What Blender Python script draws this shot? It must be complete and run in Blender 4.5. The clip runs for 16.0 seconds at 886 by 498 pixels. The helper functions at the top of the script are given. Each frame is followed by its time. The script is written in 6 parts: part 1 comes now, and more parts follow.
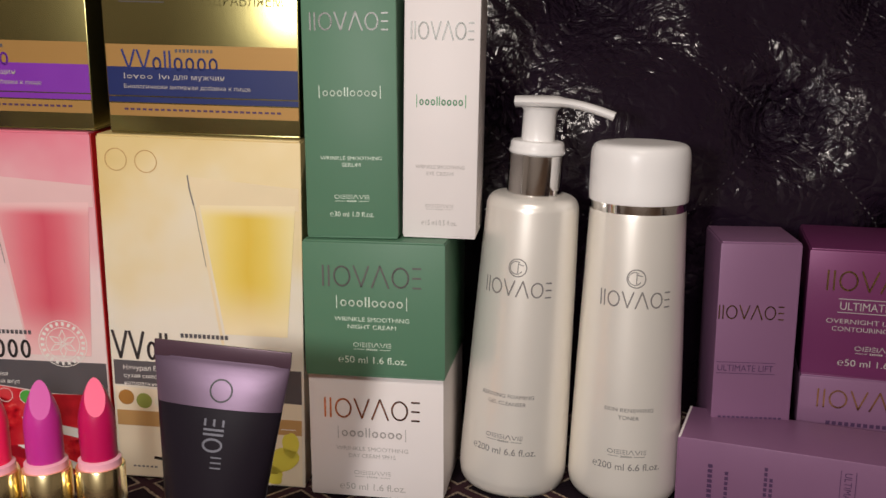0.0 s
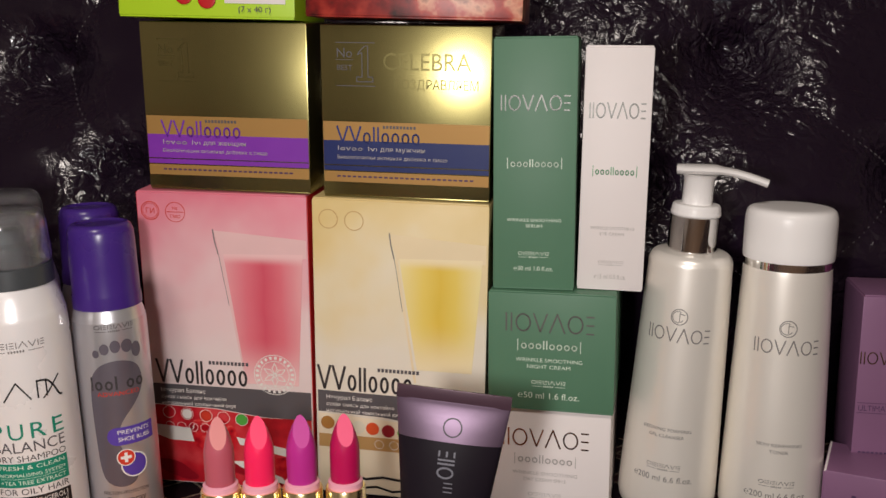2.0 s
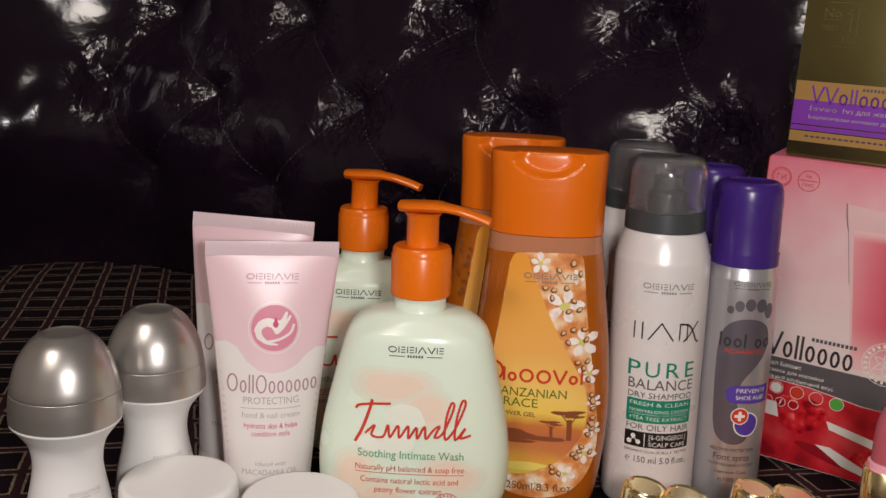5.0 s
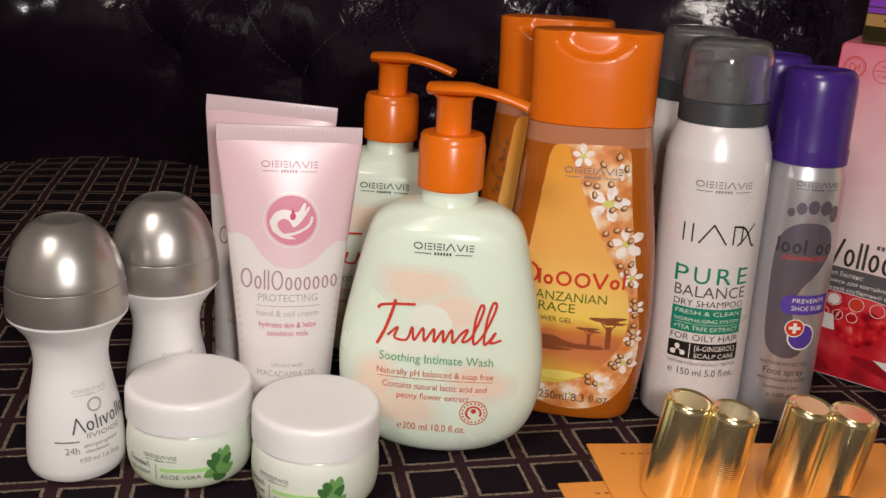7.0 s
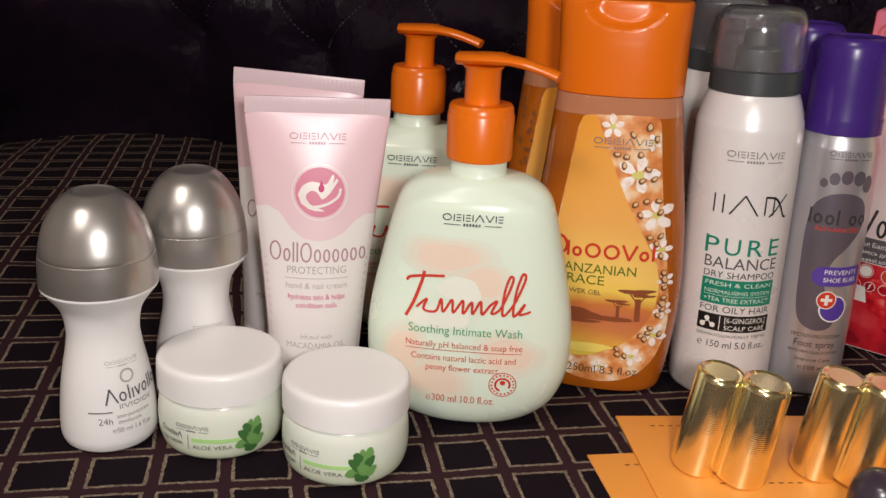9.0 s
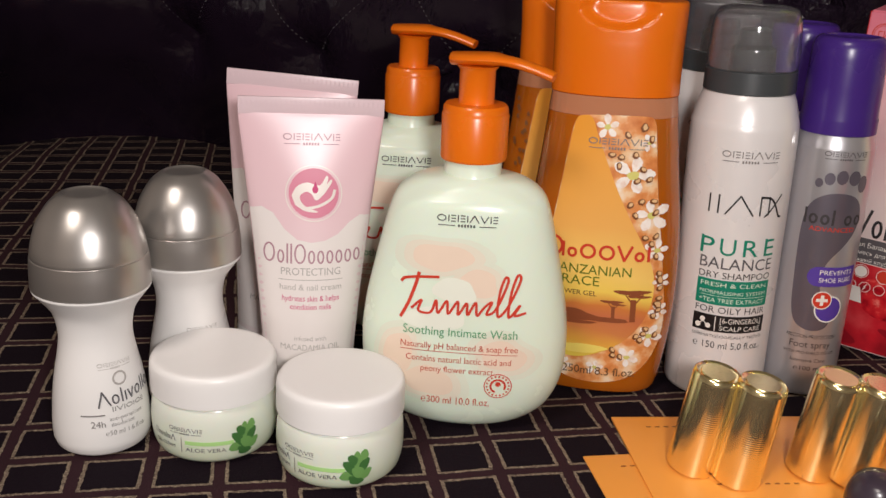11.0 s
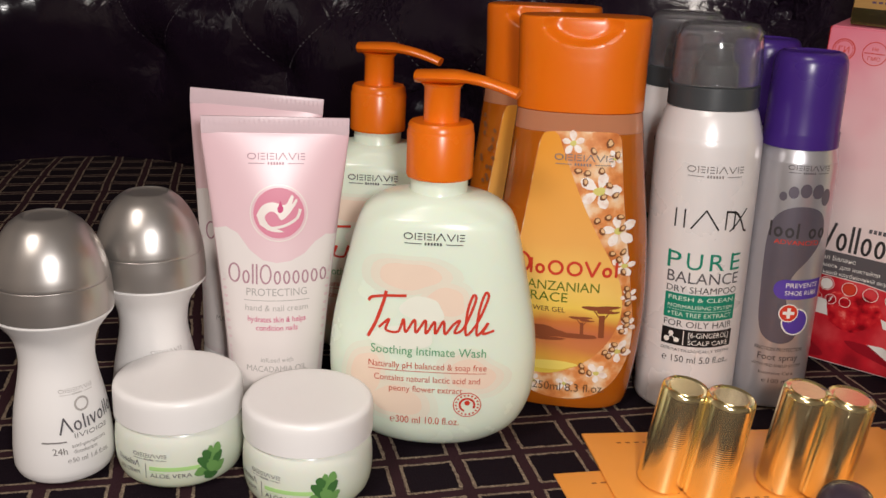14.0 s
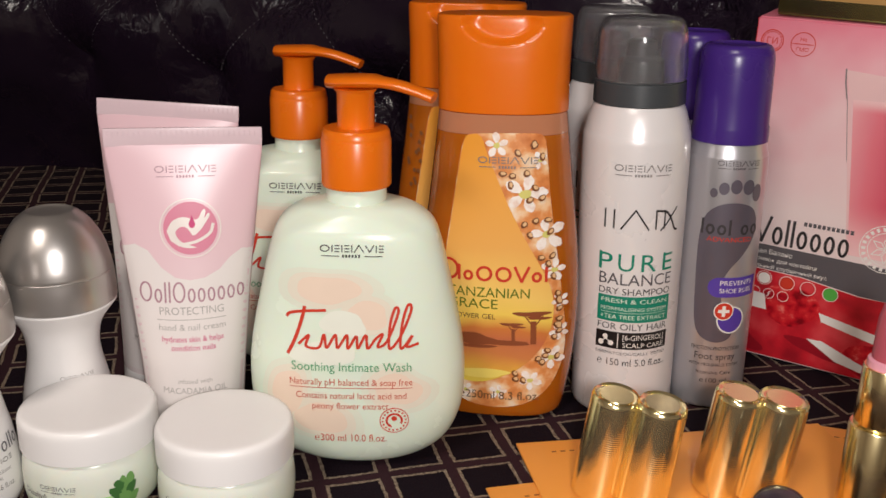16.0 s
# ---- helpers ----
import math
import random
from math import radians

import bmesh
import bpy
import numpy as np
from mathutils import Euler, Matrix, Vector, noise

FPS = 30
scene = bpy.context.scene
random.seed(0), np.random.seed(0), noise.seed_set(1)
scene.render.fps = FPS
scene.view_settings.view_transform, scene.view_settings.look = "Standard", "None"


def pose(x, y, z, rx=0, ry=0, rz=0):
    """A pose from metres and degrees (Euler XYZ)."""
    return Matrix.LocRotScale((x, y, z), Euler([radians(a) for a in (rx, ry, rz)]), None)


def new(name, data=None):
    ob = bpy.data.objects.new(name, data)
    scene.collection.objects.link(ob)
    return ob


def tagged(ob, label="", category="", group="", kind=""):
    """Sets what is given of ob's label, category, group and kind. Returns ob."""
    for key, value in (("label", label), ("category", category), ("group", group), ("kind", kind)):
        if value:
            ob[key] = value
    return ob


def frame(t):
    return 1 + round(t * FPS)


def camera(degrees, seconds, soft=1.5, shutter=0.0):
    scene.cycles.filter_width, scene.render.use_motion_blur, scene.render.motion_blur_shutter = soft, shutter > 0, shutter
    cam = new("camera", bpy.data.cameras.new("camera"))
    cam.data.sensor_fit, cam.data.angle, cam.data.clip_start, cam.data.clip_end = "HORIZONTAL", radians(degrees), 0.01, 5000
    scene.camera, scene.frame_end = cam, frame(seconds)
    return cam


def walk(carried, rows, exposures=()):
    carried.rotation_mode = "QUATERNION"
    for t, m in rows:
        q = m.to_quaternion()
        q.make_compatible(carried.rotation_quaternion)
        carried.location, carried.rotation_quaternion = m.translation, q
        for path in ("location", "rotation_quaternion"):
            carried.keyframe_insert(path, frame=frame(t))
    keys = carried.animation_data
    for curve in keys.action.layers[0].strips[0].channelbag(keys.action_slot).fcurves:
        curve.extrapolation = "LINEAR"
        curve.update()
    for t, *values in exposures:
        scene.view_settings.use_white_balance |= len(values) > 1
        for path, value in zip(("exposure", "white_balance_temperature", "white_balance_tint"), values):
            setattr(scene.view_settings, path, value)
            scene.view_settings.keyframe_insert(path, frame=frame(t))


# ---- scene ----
cam = camera(50.5, 16.0, 1.5, 0.12)
METRES, EYE, TILT, LEAN, TURN = 0.33, 0.223, -12.0, 0.0, 0.0
ROWS = [
    (0.0, 0.0, 0.0, 0.0, 0.0, 0.0, -0.0),
    (0.5, -0.0333, -0.0507, 0.0231, 1.16, 0.17, -0.28),
    (1.0, -0.0749, -0.1063, 0.0435, 1.89, 0.1, -0.76),
    (1.5, -0.1229, -0.1714, 0.0635, 3.19, 0.21, -0.6),
    (2.0, -0.1612, -0.2046, 0.0705, 4.42, 0.41, -0.49),
    (2.5, -0.1774, -0.2214, 0.0667, 5.1, 0.24, -0.55),
    (3.0, -0.2405, -0.2596, 0.0618, 7.8, -0.39, -0.96),
    (3.5, -0.3153, -0.2896, 0.0492, 11.58, -0.84, -2.21),
    (4.0, -0.3824, -0.3239, 0.0388, 16.44, -1.43, -3.56),
    (4.5, -0.4557, -0.3326, 0.0164, 21.8, -1.46, -5.83),
    (5.0, -0.5356, -0.3088, -0.0171, 28.06, -1.82, -8.79),
    (7.5, -0.578, -0.1949, -0.0466, 30.7, -8.35, -9.76),
    (8.0, -0.5779, -0.2001, -0.0489, 31.25, -8.39, -9.77),
    (8.5, -0.5852, -0.1977, -0.0596, 31.62, -8.92, -9.59),
    (9.0, -0.5858, -0.2037, -0.0587, 31.77, -9.2, -9.39),
    (11.5, -0.5882, -0.1986, -0.0622, 31.09, -8.77, -9.2),
    (12.0, -0.5869, -0.2015, -0.0604, 30.58, -8.24, -9.22),
    (12.5, -0.586, -0.2033, -0.0595, 30.37, -8.01, -9.08),
    (13.0, -0.5818, -0.1955, -0.0569, 30.11, -7.83, -8.94),
    (13.5, -0.5825, -0.1948, -0.0558, 29.73, -7.51, -8.84),
    (14.0, -0.5849, -0.1892, -0.0587, 29.67, -7.73, -8.77),
    (14.5, -0.5891, -0.1862, -0.0624, 29.49, -8.2, -8.72),
    (15.0, -0.5951, -0.1816, -0.0678, 29.17, -8.4, -8.72),
    (15.5, -0.5946, -0.1671, -0.0691, 28.79, -8.34, -8.27),
    (16.0, -0.5612, -0.1233, -0.0359, 27.25, -7.84, -7.18),
]
walk(cam, [(t, pose(0, 0, EYE, TILT, LEAN, TURN) @ pose(METRES * x, METRES * y, METRES * z, 90 + pitch, roll, yaw)) for t, x, y, z, yaw, pitch, roll in ROWS], [(0.0, 0.32), (2.0, 0.2), (4.5, -0.08), (7.5, 0.1), (16.0, 0.15)])

# ---- light ----
world = bpy.data.worlds.new("room_air")
scene.world = world
world.use_nodes = True
world.node_tree.nodes["Background"].inputs[0].default_value = (1.0, 0.86, 0.84, 1)
world.node_tree.nodes["Background"].inputs[1].default_value = 0.05


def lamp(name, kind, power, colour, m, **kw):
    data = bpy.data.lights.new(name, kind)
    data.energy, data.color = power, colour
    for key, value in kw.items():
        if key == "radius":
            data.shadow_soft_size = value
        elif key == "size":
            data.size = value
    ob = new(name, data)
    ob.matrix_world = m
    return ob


# the torch of the phone that films, beside its way
lamp("phone_torch", "POINT", 5.0, (1.0, 0.955, 0.93), pose(-0.132, -0.080, 0.25), radius=0.024)
# unseen warm area light, added below the ceiling to fill the room
lamp("room_fill_light", "AREA", 30.0, (1.0, 0.90, 0.82), pose(-0.3, -1.5, 2.05), size=0.5)


# ---- materials ----
def material(name, colour, rough=0.5, metal=0.0, grain=0.0, grain_scale=300.0, spread=0.06, spread_scale=25.0, coat=0.0, trans=0.0, ior=1.45, sss=0.0):
    """Principled surface with colour variation at two scales and a fine bump."""
    m = bpy.data.materials.new(name)
    m.use_nodes = True
    nt = m.node_tree
    p = nt.nodes["Principled BSDF"]
    p.inputs["Roughness"].default_value = rough
    p.inputs["Metallic"].default_value = metal
    p.inputs["IOR"].default_value = ior
    p.inputs["Coat Weight"].default_value = coat
    p.inputs["Coat Roughness"].default_value = 0.12
    p.inputs["Transmission Weight"].default_value = trans
    if sss:
        p.inputs["Subsurface Weight"].default_value = sss
        p.inputs["Subsurface Radius"].default_value = (0.004, 0.002, 0.001)
    tc = nt.nodes.new("ShaderNodeTexCoord")
    big = nt.nodes.new("ShaderNodeTexNoise")
    big.inputs["Scale"].default_value = spread_scale
    big.inputs["Detail"].default_value = 5
    nt.links.new(tc.outputs["Object"], big.inputs["Vector"])
    ramp = nt.nodes.new("ShaderNodeMapRange")
    ramp.inputs["To Min"].default_value = 1 - spread
    ramp.inputs["To Max"].default_value = 1 + spread
    nt.links.new(big.outputs["Fac"], ramp.inputs["Value"])
    mul = nt.nodes.new("ShaderNodeVectorMath")
    mul.operation = "SCALE"
    mul.inputs[0].default_value = colour[:3]
    nt.links.new(ramp.outputs[0], mul.inputs["Scale"])
    nt.links.new(mul.outputs[0], p.inputs["Base Color"])
    fine = nt.nodes.new("ShaderNodeTexNoise")
    fine.inputs["Scale"].default_value = grain_scale
    fine.inputs["Detail"].default_value = 6
    nt.links.new(tc.outputs["Object"], fine.inputs["Vector"])
    rr = nt.nodes.new("ShaderNodeMapRange")
    rr.inputs["To Min"].default_value = max(0.02, rough * 0.8)
    rr.inputs["To Max"].default_value = min(1.0, rough * 1.2)
    nt.links.new(big.outputs["Fac"], rr.inputs["Value"])
    nt.links.new(rr.outputs[0], p.inputs["Roughness"])
    if grain:
        b = nt.nodes.new("ShaderNodeBump")
        b.inputs["Strength"].default_value = grain
        b.inputs["Distance"].default_value = 0.0004
        nt.links.new(fine.outputs["Fac"], b.inputs["Height"])
        nt.links.new(b.outputs[0], p.inputs["Normal"])
    return m


def srgb(r, g, b):
    return tuple((c / 255 / 12.92 if c / 255 <= 0.04045 else ((c / 255 + 0.055) / 1.055) ** 2.4) for c in (r, g, b))


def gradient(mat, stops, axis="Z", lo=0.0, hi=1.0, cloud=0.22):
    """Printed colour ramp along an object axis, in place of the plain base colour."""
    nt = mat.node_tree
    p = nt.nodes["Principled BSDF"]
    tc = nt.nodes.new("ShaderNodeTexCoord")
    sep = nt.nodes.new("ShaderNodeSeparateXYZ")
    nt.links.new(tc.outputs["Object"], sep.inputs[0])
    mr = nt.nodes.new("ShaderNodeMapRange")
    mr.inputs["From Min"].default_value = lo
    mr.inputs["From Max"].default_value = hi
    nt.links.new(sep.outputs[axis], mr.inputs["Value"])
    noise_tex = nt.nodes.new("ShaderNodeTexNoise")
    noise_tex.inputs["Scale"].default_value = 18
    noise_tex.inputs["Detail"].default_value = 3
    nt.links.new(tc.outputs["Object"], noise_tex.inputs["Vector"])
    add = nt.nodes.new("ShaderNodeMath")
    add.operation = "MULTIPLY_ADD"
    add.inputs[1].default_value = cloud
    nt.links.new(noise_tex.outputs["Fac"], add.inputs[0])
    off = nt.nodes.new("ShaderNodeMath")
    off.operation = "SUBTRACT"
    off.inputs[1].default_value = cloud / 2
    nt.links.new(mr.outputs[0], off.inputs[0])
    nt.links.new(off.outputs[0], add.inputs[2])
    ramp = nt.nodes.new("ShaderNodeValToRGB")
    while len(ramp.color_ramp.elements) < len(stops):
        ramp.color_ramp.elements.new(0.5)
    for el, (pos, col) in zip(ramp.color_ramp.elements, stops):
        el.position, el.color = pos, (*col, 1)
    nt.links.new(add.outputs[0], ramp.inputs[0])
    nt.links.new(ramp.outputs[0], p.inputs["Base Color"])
    return mat


def fading(mat, colour, z0, z1, z2, z3):
    """Lets a print fade into a paler colour below z1 and above z2."""
    nt = mat.node_tree
    p = nt.nodes["Principled BSDF"]
    tc = nt.nodes.new("ShaderNodeTexCoord")
    sep = nt.nodes.new("ShaderNodeSeparateXYZ")
    nt.links.new(tc.outputs["Object"], sep.inputs[0])
    ends = []
    for a, b in ((z0, z1), (z3, z2)):
        mr = nt.nodes.new("ShaderNodeMapRange")
        mr.interpolation_type = "SMOOTHSTEP"
        mr.inputs["From Min"].default_value = a
        mr.inputs["From Max"].default_value = b
        nt.links.new(sep.outputs["Z"], mr.inputs["Value"])
        ends.append(mr.outputs[0])
    both = nt.nodes.new("ShaderNodeMath")
    both.operation = "MULTIPLY"
    for k, e in enumerate(ends):
        nt.links.new(e, both.inputs[k])
    mix = nt.nodes.new("ShaderNodeMix")
    mix.data_type = "RGBA"
    mix.inputs["A"].default_value = (*colour, 1)
    nt.links.new(both.outputs[0], mix.inputs["Factor"])
    nt.links.new(p.inputs["Base Color"].links[0].from_socket, mix.inputs["B"])
    nt.links.new(mix.outputs["Result"], p.inputs["Base Color"])
    return mat


def mottled(mat, stops, scale):
    """Printed mottling through a colour ramp, in place of the plain base colour."""
    nt = mat.node_tree
    tc = nt.nodes.new("ShaderNodeTexCoord")
    tex = nt.nodes.new("ShaderNodeTexNoise")
    tex.inputs["Scale"].default_value = scale
    tex.inputs["Detail"].default_value = 4
    nt.links.new(tc.outputs["Object"], tex.inputs["Vector"])
    ramp = nt.nodes.new("ShaderNodeValToRGB")
    while len(ramp.color_ramp.elements) < len(stops):
        ramp.color_ramp.elements.new(0.5)
    for el, (pos, col) in zip(ramp.color_ramp.elements, stops):
        el.position, el.color = pos, (*col, 1)
    nt.links.new(tex.outputs["Fac"], ramp.inputs[0])
    nt.links.new(ramp.outputs[0], nt.nodes["Principled BSDF"].inputs["Base Color"])
    return mat


WHITE = material("white_plastic", (0.88, 0.855, 0.84), 0.34, grain=0.03, spread=0.03)
PEARL = material("pearl_plastic", (0.95, 0.905, 0.835), 0.33, metal=0.42, spread=0.02)
CHROME = material("chrome", (0.8, 0.79, 0.78), 0.08, metal=1.0, spread=0.02)
GREEN_CARD = material("green_carton", srgb(84, 124, 98), 0.5, grain=0.05, spread=0.05)
WHITE_CARD = material("white_carton", (0.80, 0.74, 0.725), 0.5, grain=0.05, spread=0.03)
PLUM_CARD = material("plum_carton", srgb(136, 97, 130), 0.42, grain=0.06, spread=0.05, metal=0.15)
PLUM_DEEP = material("deep_plum_carton", srgb(114, 50, 96), 0.38, grain=0.06, spread=0.06, metal=0.2)
GOLD_CARD = material("gold_foil_carton", (0.30, 0.262, 0.104), 0.25, metal=0.95, grain=0.03, spread=0.1, spread_scale=12)
RED_CARD = material("red_carton_edge", srgb(190, 24, 30), 0.45, grain=0.04)
PINK_CARD = gradient(material("pink_carton", (0.7, 0.3, 0.35), 0.42, grain=0.04), [(0.0, (0.78, 0.66, 0.64)), (0.3, (0.80, 0.66, 0.65)), (0.55, (0.79, 0.56, 0.57)), (0.8, (0.76, 0.34, 0.39)), (1.0, (0.72, 0.19, 0.26))], "Z", 0.03, 0.19, 0.7)
CREAM_CARD = gradient(material("cream_carton", (0.75, 0.68, 0.5), 0.42, grain=0.04), [(0.0, (0.80, 0.74, 0.64)), (0.35, (0.80, 0.74, 0.62)), (0.6, (0.79, 0.69, 0.48)), (0.8, (0.77, 0.62, 0.33)), (1.0, (0.72, 0.55, 0.24))], "Z", 0.03, 0.19, 1.1)
ORANGE = material("orange_plastic", srgb(228, 112, 16), 0.26, grain=0.03, spread=0.05, sss=0.15)
MINT = material("pale_mint_plastic", (0.76, 0.855, 0.715), 0.26, grain=0.02, spread=0.03, sss=0.1)
PINK_TUBE = gradient(material("pink_tube_plastic", (0.8, 0.5, 0.55), 0.3, grain=0.02), [(0.0, (0.78, 0.72, 0.70)), (0.2, (0.79, 0.66, 0.67)), (0.6, (0.79, 0.57, 0.61)), (1.0, (0.78, 0.53, 0.58))], "Z", 0.0, 0.145)
SILVER = material("satin_silver_plastic", (0.50, 0.47, 0.445), 0.33, metal=0.82, spread=0.04)
SILVER_CAN = material("silver_can_metal", (0.62, 0.61, 0.64), 0.3, metal=0.72, grain=0.03, spread=0.04)
PURPLE = material("purple_plastic", srgb(64, 37, 120), 0.28, grain=0.03, spread=0.04)
SMOKE = material("smoky_clear_plastic", (0.93, 0.93, 0.95), 0.05, trans=0.95, spread=0.03)
DARK_GREY = material("dark_grey_plastic", (0.05, 0.055, 0.06), 0.35, grain=0.03)
GEL = material("amber_shower_gel", (0.58, 0.150, 0.010), 0.10, trans=0.30, spread=0.12, spread_scale=40, ior=1.4, coat=0.6, sss=0.2)
CLEAR = material("clear_plastic", (0.88, 0.38, 0.20), 0.07, trans=0.5, spread=0.02)
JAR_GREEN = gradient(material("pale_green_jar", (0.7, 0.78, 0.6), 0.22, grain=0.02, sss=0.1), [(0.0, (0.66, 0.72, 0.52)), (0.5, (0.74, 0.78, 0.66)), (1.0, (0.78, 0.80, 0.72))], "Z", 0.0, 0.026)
GOLD = material("polished_gold_metal", (0.92, 0.77, 0.42), 0.2, metal=1.0, spread=0.04)


def ringed_gold():
    """Polished gold engraved with hairline rings."""
    m = material("ringed_gold_metal", (0.97, 0.83, 0.46), 0.16, metal=0.95, spread=0.04)
    nt = m.node_tree
    tc = nt.nodes.new("ShaderNodeTexCoord")
    wav = nt.nodes.new("ShaderNodeTexWave")
    wav.bands_direction = "Z"
    wav.inputs["Scale"].default_value = 320
    wav.inputs["Distortion"].default_value = 0.3
    nt.links.new(tc.outputs["Object"], wav.inputs["Vector"])
    bump = nt.nodes.new("ShaderNodeBump")
    bump.inputs["Strength"].default_value = 0.09
    bump.inputs["Distance"].default_value = 0.0003
    nt.links.new(wav.outputs["Fac"], bump.inputs["Height"])
    nt.links.new(bump.outputs[0], nt.nodes["Principled BSDF"].inputs["Normal"])
    return m


RINGED = ringed_gold()
BLACK_TUBE = material("black_tube_plastic", (0.011, 0.008, 0.012), 0.3, grain=0.03, ior=1.25)
PLUM_BLACK = material("plum_black_plastic", (0.045, 0.032, 0.045), 0.26, grain=0.02)
CAN_WHITE = material("white_lacquered_can", (0.80, 0.765, 0.76), 0.28, metal=0.12, grain=0.02, spread=0.03)
LILAC_TUBE = material("metallic_lilac_plastic", (0.15, 0.10, 0.15), 0.34, metal=0.6, grain=0.05)
ORANGE_PAPER = material("orange_card_paper", srgb(240, 158, 70), 0.4, grain=0.08, spread=0.06)
BLUE_PAPER = material("pale_blue_paper", srgb(170, 190, 225), 0.5, grain=0.05)
LIME_CARD = material("lime_carton", srgb(176, 214, 40), 0.4, grain=0.04)
BERRY_CARD = mottled(material("berry_print_carton", srgb(160, 54, 48), 0.35, grain=0.05), [(0.34, srgb(48, 16, 14)), (0.45, srgb(128, 28, 26)), (0.55, srgb(176, 62, 48)), (0.62, srgb(212, 150, 120)), (0.70, srgb(96, 30, 22))], 45)
LIP = [material("lipstick_wax_" + n, srgb(*c), 0.38, grain=0.03, sss=0.1) for n, c in (("rose", (176, 84, 98)), ("coral", (240, 34, 88)), ("violet", (178, 42, 132)), ("crimson", (178, 14, 78)))]
LIP_CUT = [material("lipstick_cut_" + n, srgb(*c), 0.45, grain=0.03) for n, c in (("rose", (202, 120, 118)), ("coral", (246, 50, 98)), ("violet", (186, 58, 142)), ("crimson", (230, 88, 124)))]
LIP_RING = material("lipstick_pink_ring", srgb(226, 160, 176), 0.35)
THREAD = material("dark_thread", (0.10, 0.09, 0.095), 0.3, grain=0.1)
WALL = material("wall_paint", (0.56, 0.51, 0.47), 0.8, grain=0.1, grain_scale=120)
CEIL = material("ceiling_paint", (0.7, 0.67, 0.62), 0.85, grain=0.1, grain_scale=120)


def leather():
    m = bpy.data.materials.new("black_crinkled_leather")
    m.use_nodes = True
    nt = m.node_tree
    p = nt.nodes["Principled BSDF"]
    p.inputs["Base Color"].default_value = (0.013, 0.007, 0.015, 1)
    p.inputs["Roughness"].default_value = 0.15
    p.inputs["Specular IOR Level"].default_value = 0.34
    att = nt.nodes.new("ShaderNodeAttribute")
    att.attribute_name = "gather"
    tc = nt.nodes.new("ShaderNodeTexCoord")
    warp = nt.nodes.new("ShaderNodeTexNoise")
    warp.inputs["Scale"].default_value = 40
    nt.links.new(tc.outputs["Object"], warp.inputs["Vector"])
    mixv = nt.nodes.new("ShaderNodeVectorMath")
    mixv.operation = "MULTIPLY_ADD"
    mixv.inputs[1].default_value = (0.02, 0.02, 0.02)
    nt.links.new(warp.outputs["Color"], mixv.inputs[0])
    nt.links.new(tc.outputs["Object"], mixv.inputs[2])
    vor = nt.nodes.new("ShaderNodeTexVoronoi")
    vor.feature = "DISTANCE_TO_EDGE"
    vor.inputs["Scale"].default_value = 115
    nt.links.new(mixv.outputs[0], vor.inputs["Vector"])
    rid = nt.nodes.new("ShaderNodeTexNoise")
    rid.inputs["Scale"].default_value = 58
    rid.inputs["Detail"].default_value = 4
    rid.inputs["Distortion"].default_value = 1.5
    nt.links.new(tc.outputs["Object"], rid.inputs["Vector"])
    b1 = nt.nodes.new("ShaderNodeBump")
    nt.links.new(att.outputs["Fac"], b1.inputs["Strength"])
    b1.inputs["Distance"].default_value = 0.0035
    nt.links.new(vor.outputs["Distance"], b1.inputs["Height"])
    b2 = nt.nodes.new("ShaderNodeBump")
    nt.links.new(att.outputs["Fac"], b2.inputs["Strength"])
    b2.inputs["Distance"].default_value = 0.006
    nt.links.new(rid.outputs["Fac"], b2.inputs["Height"])
    nt.links.new(b1.outputs[0], b2.inputs["Normal"])
    nt.links.new(b2.outputs[0], p.inputs["Normal"])
    return m


LEATHER = leather()
PERIOD = 0.029


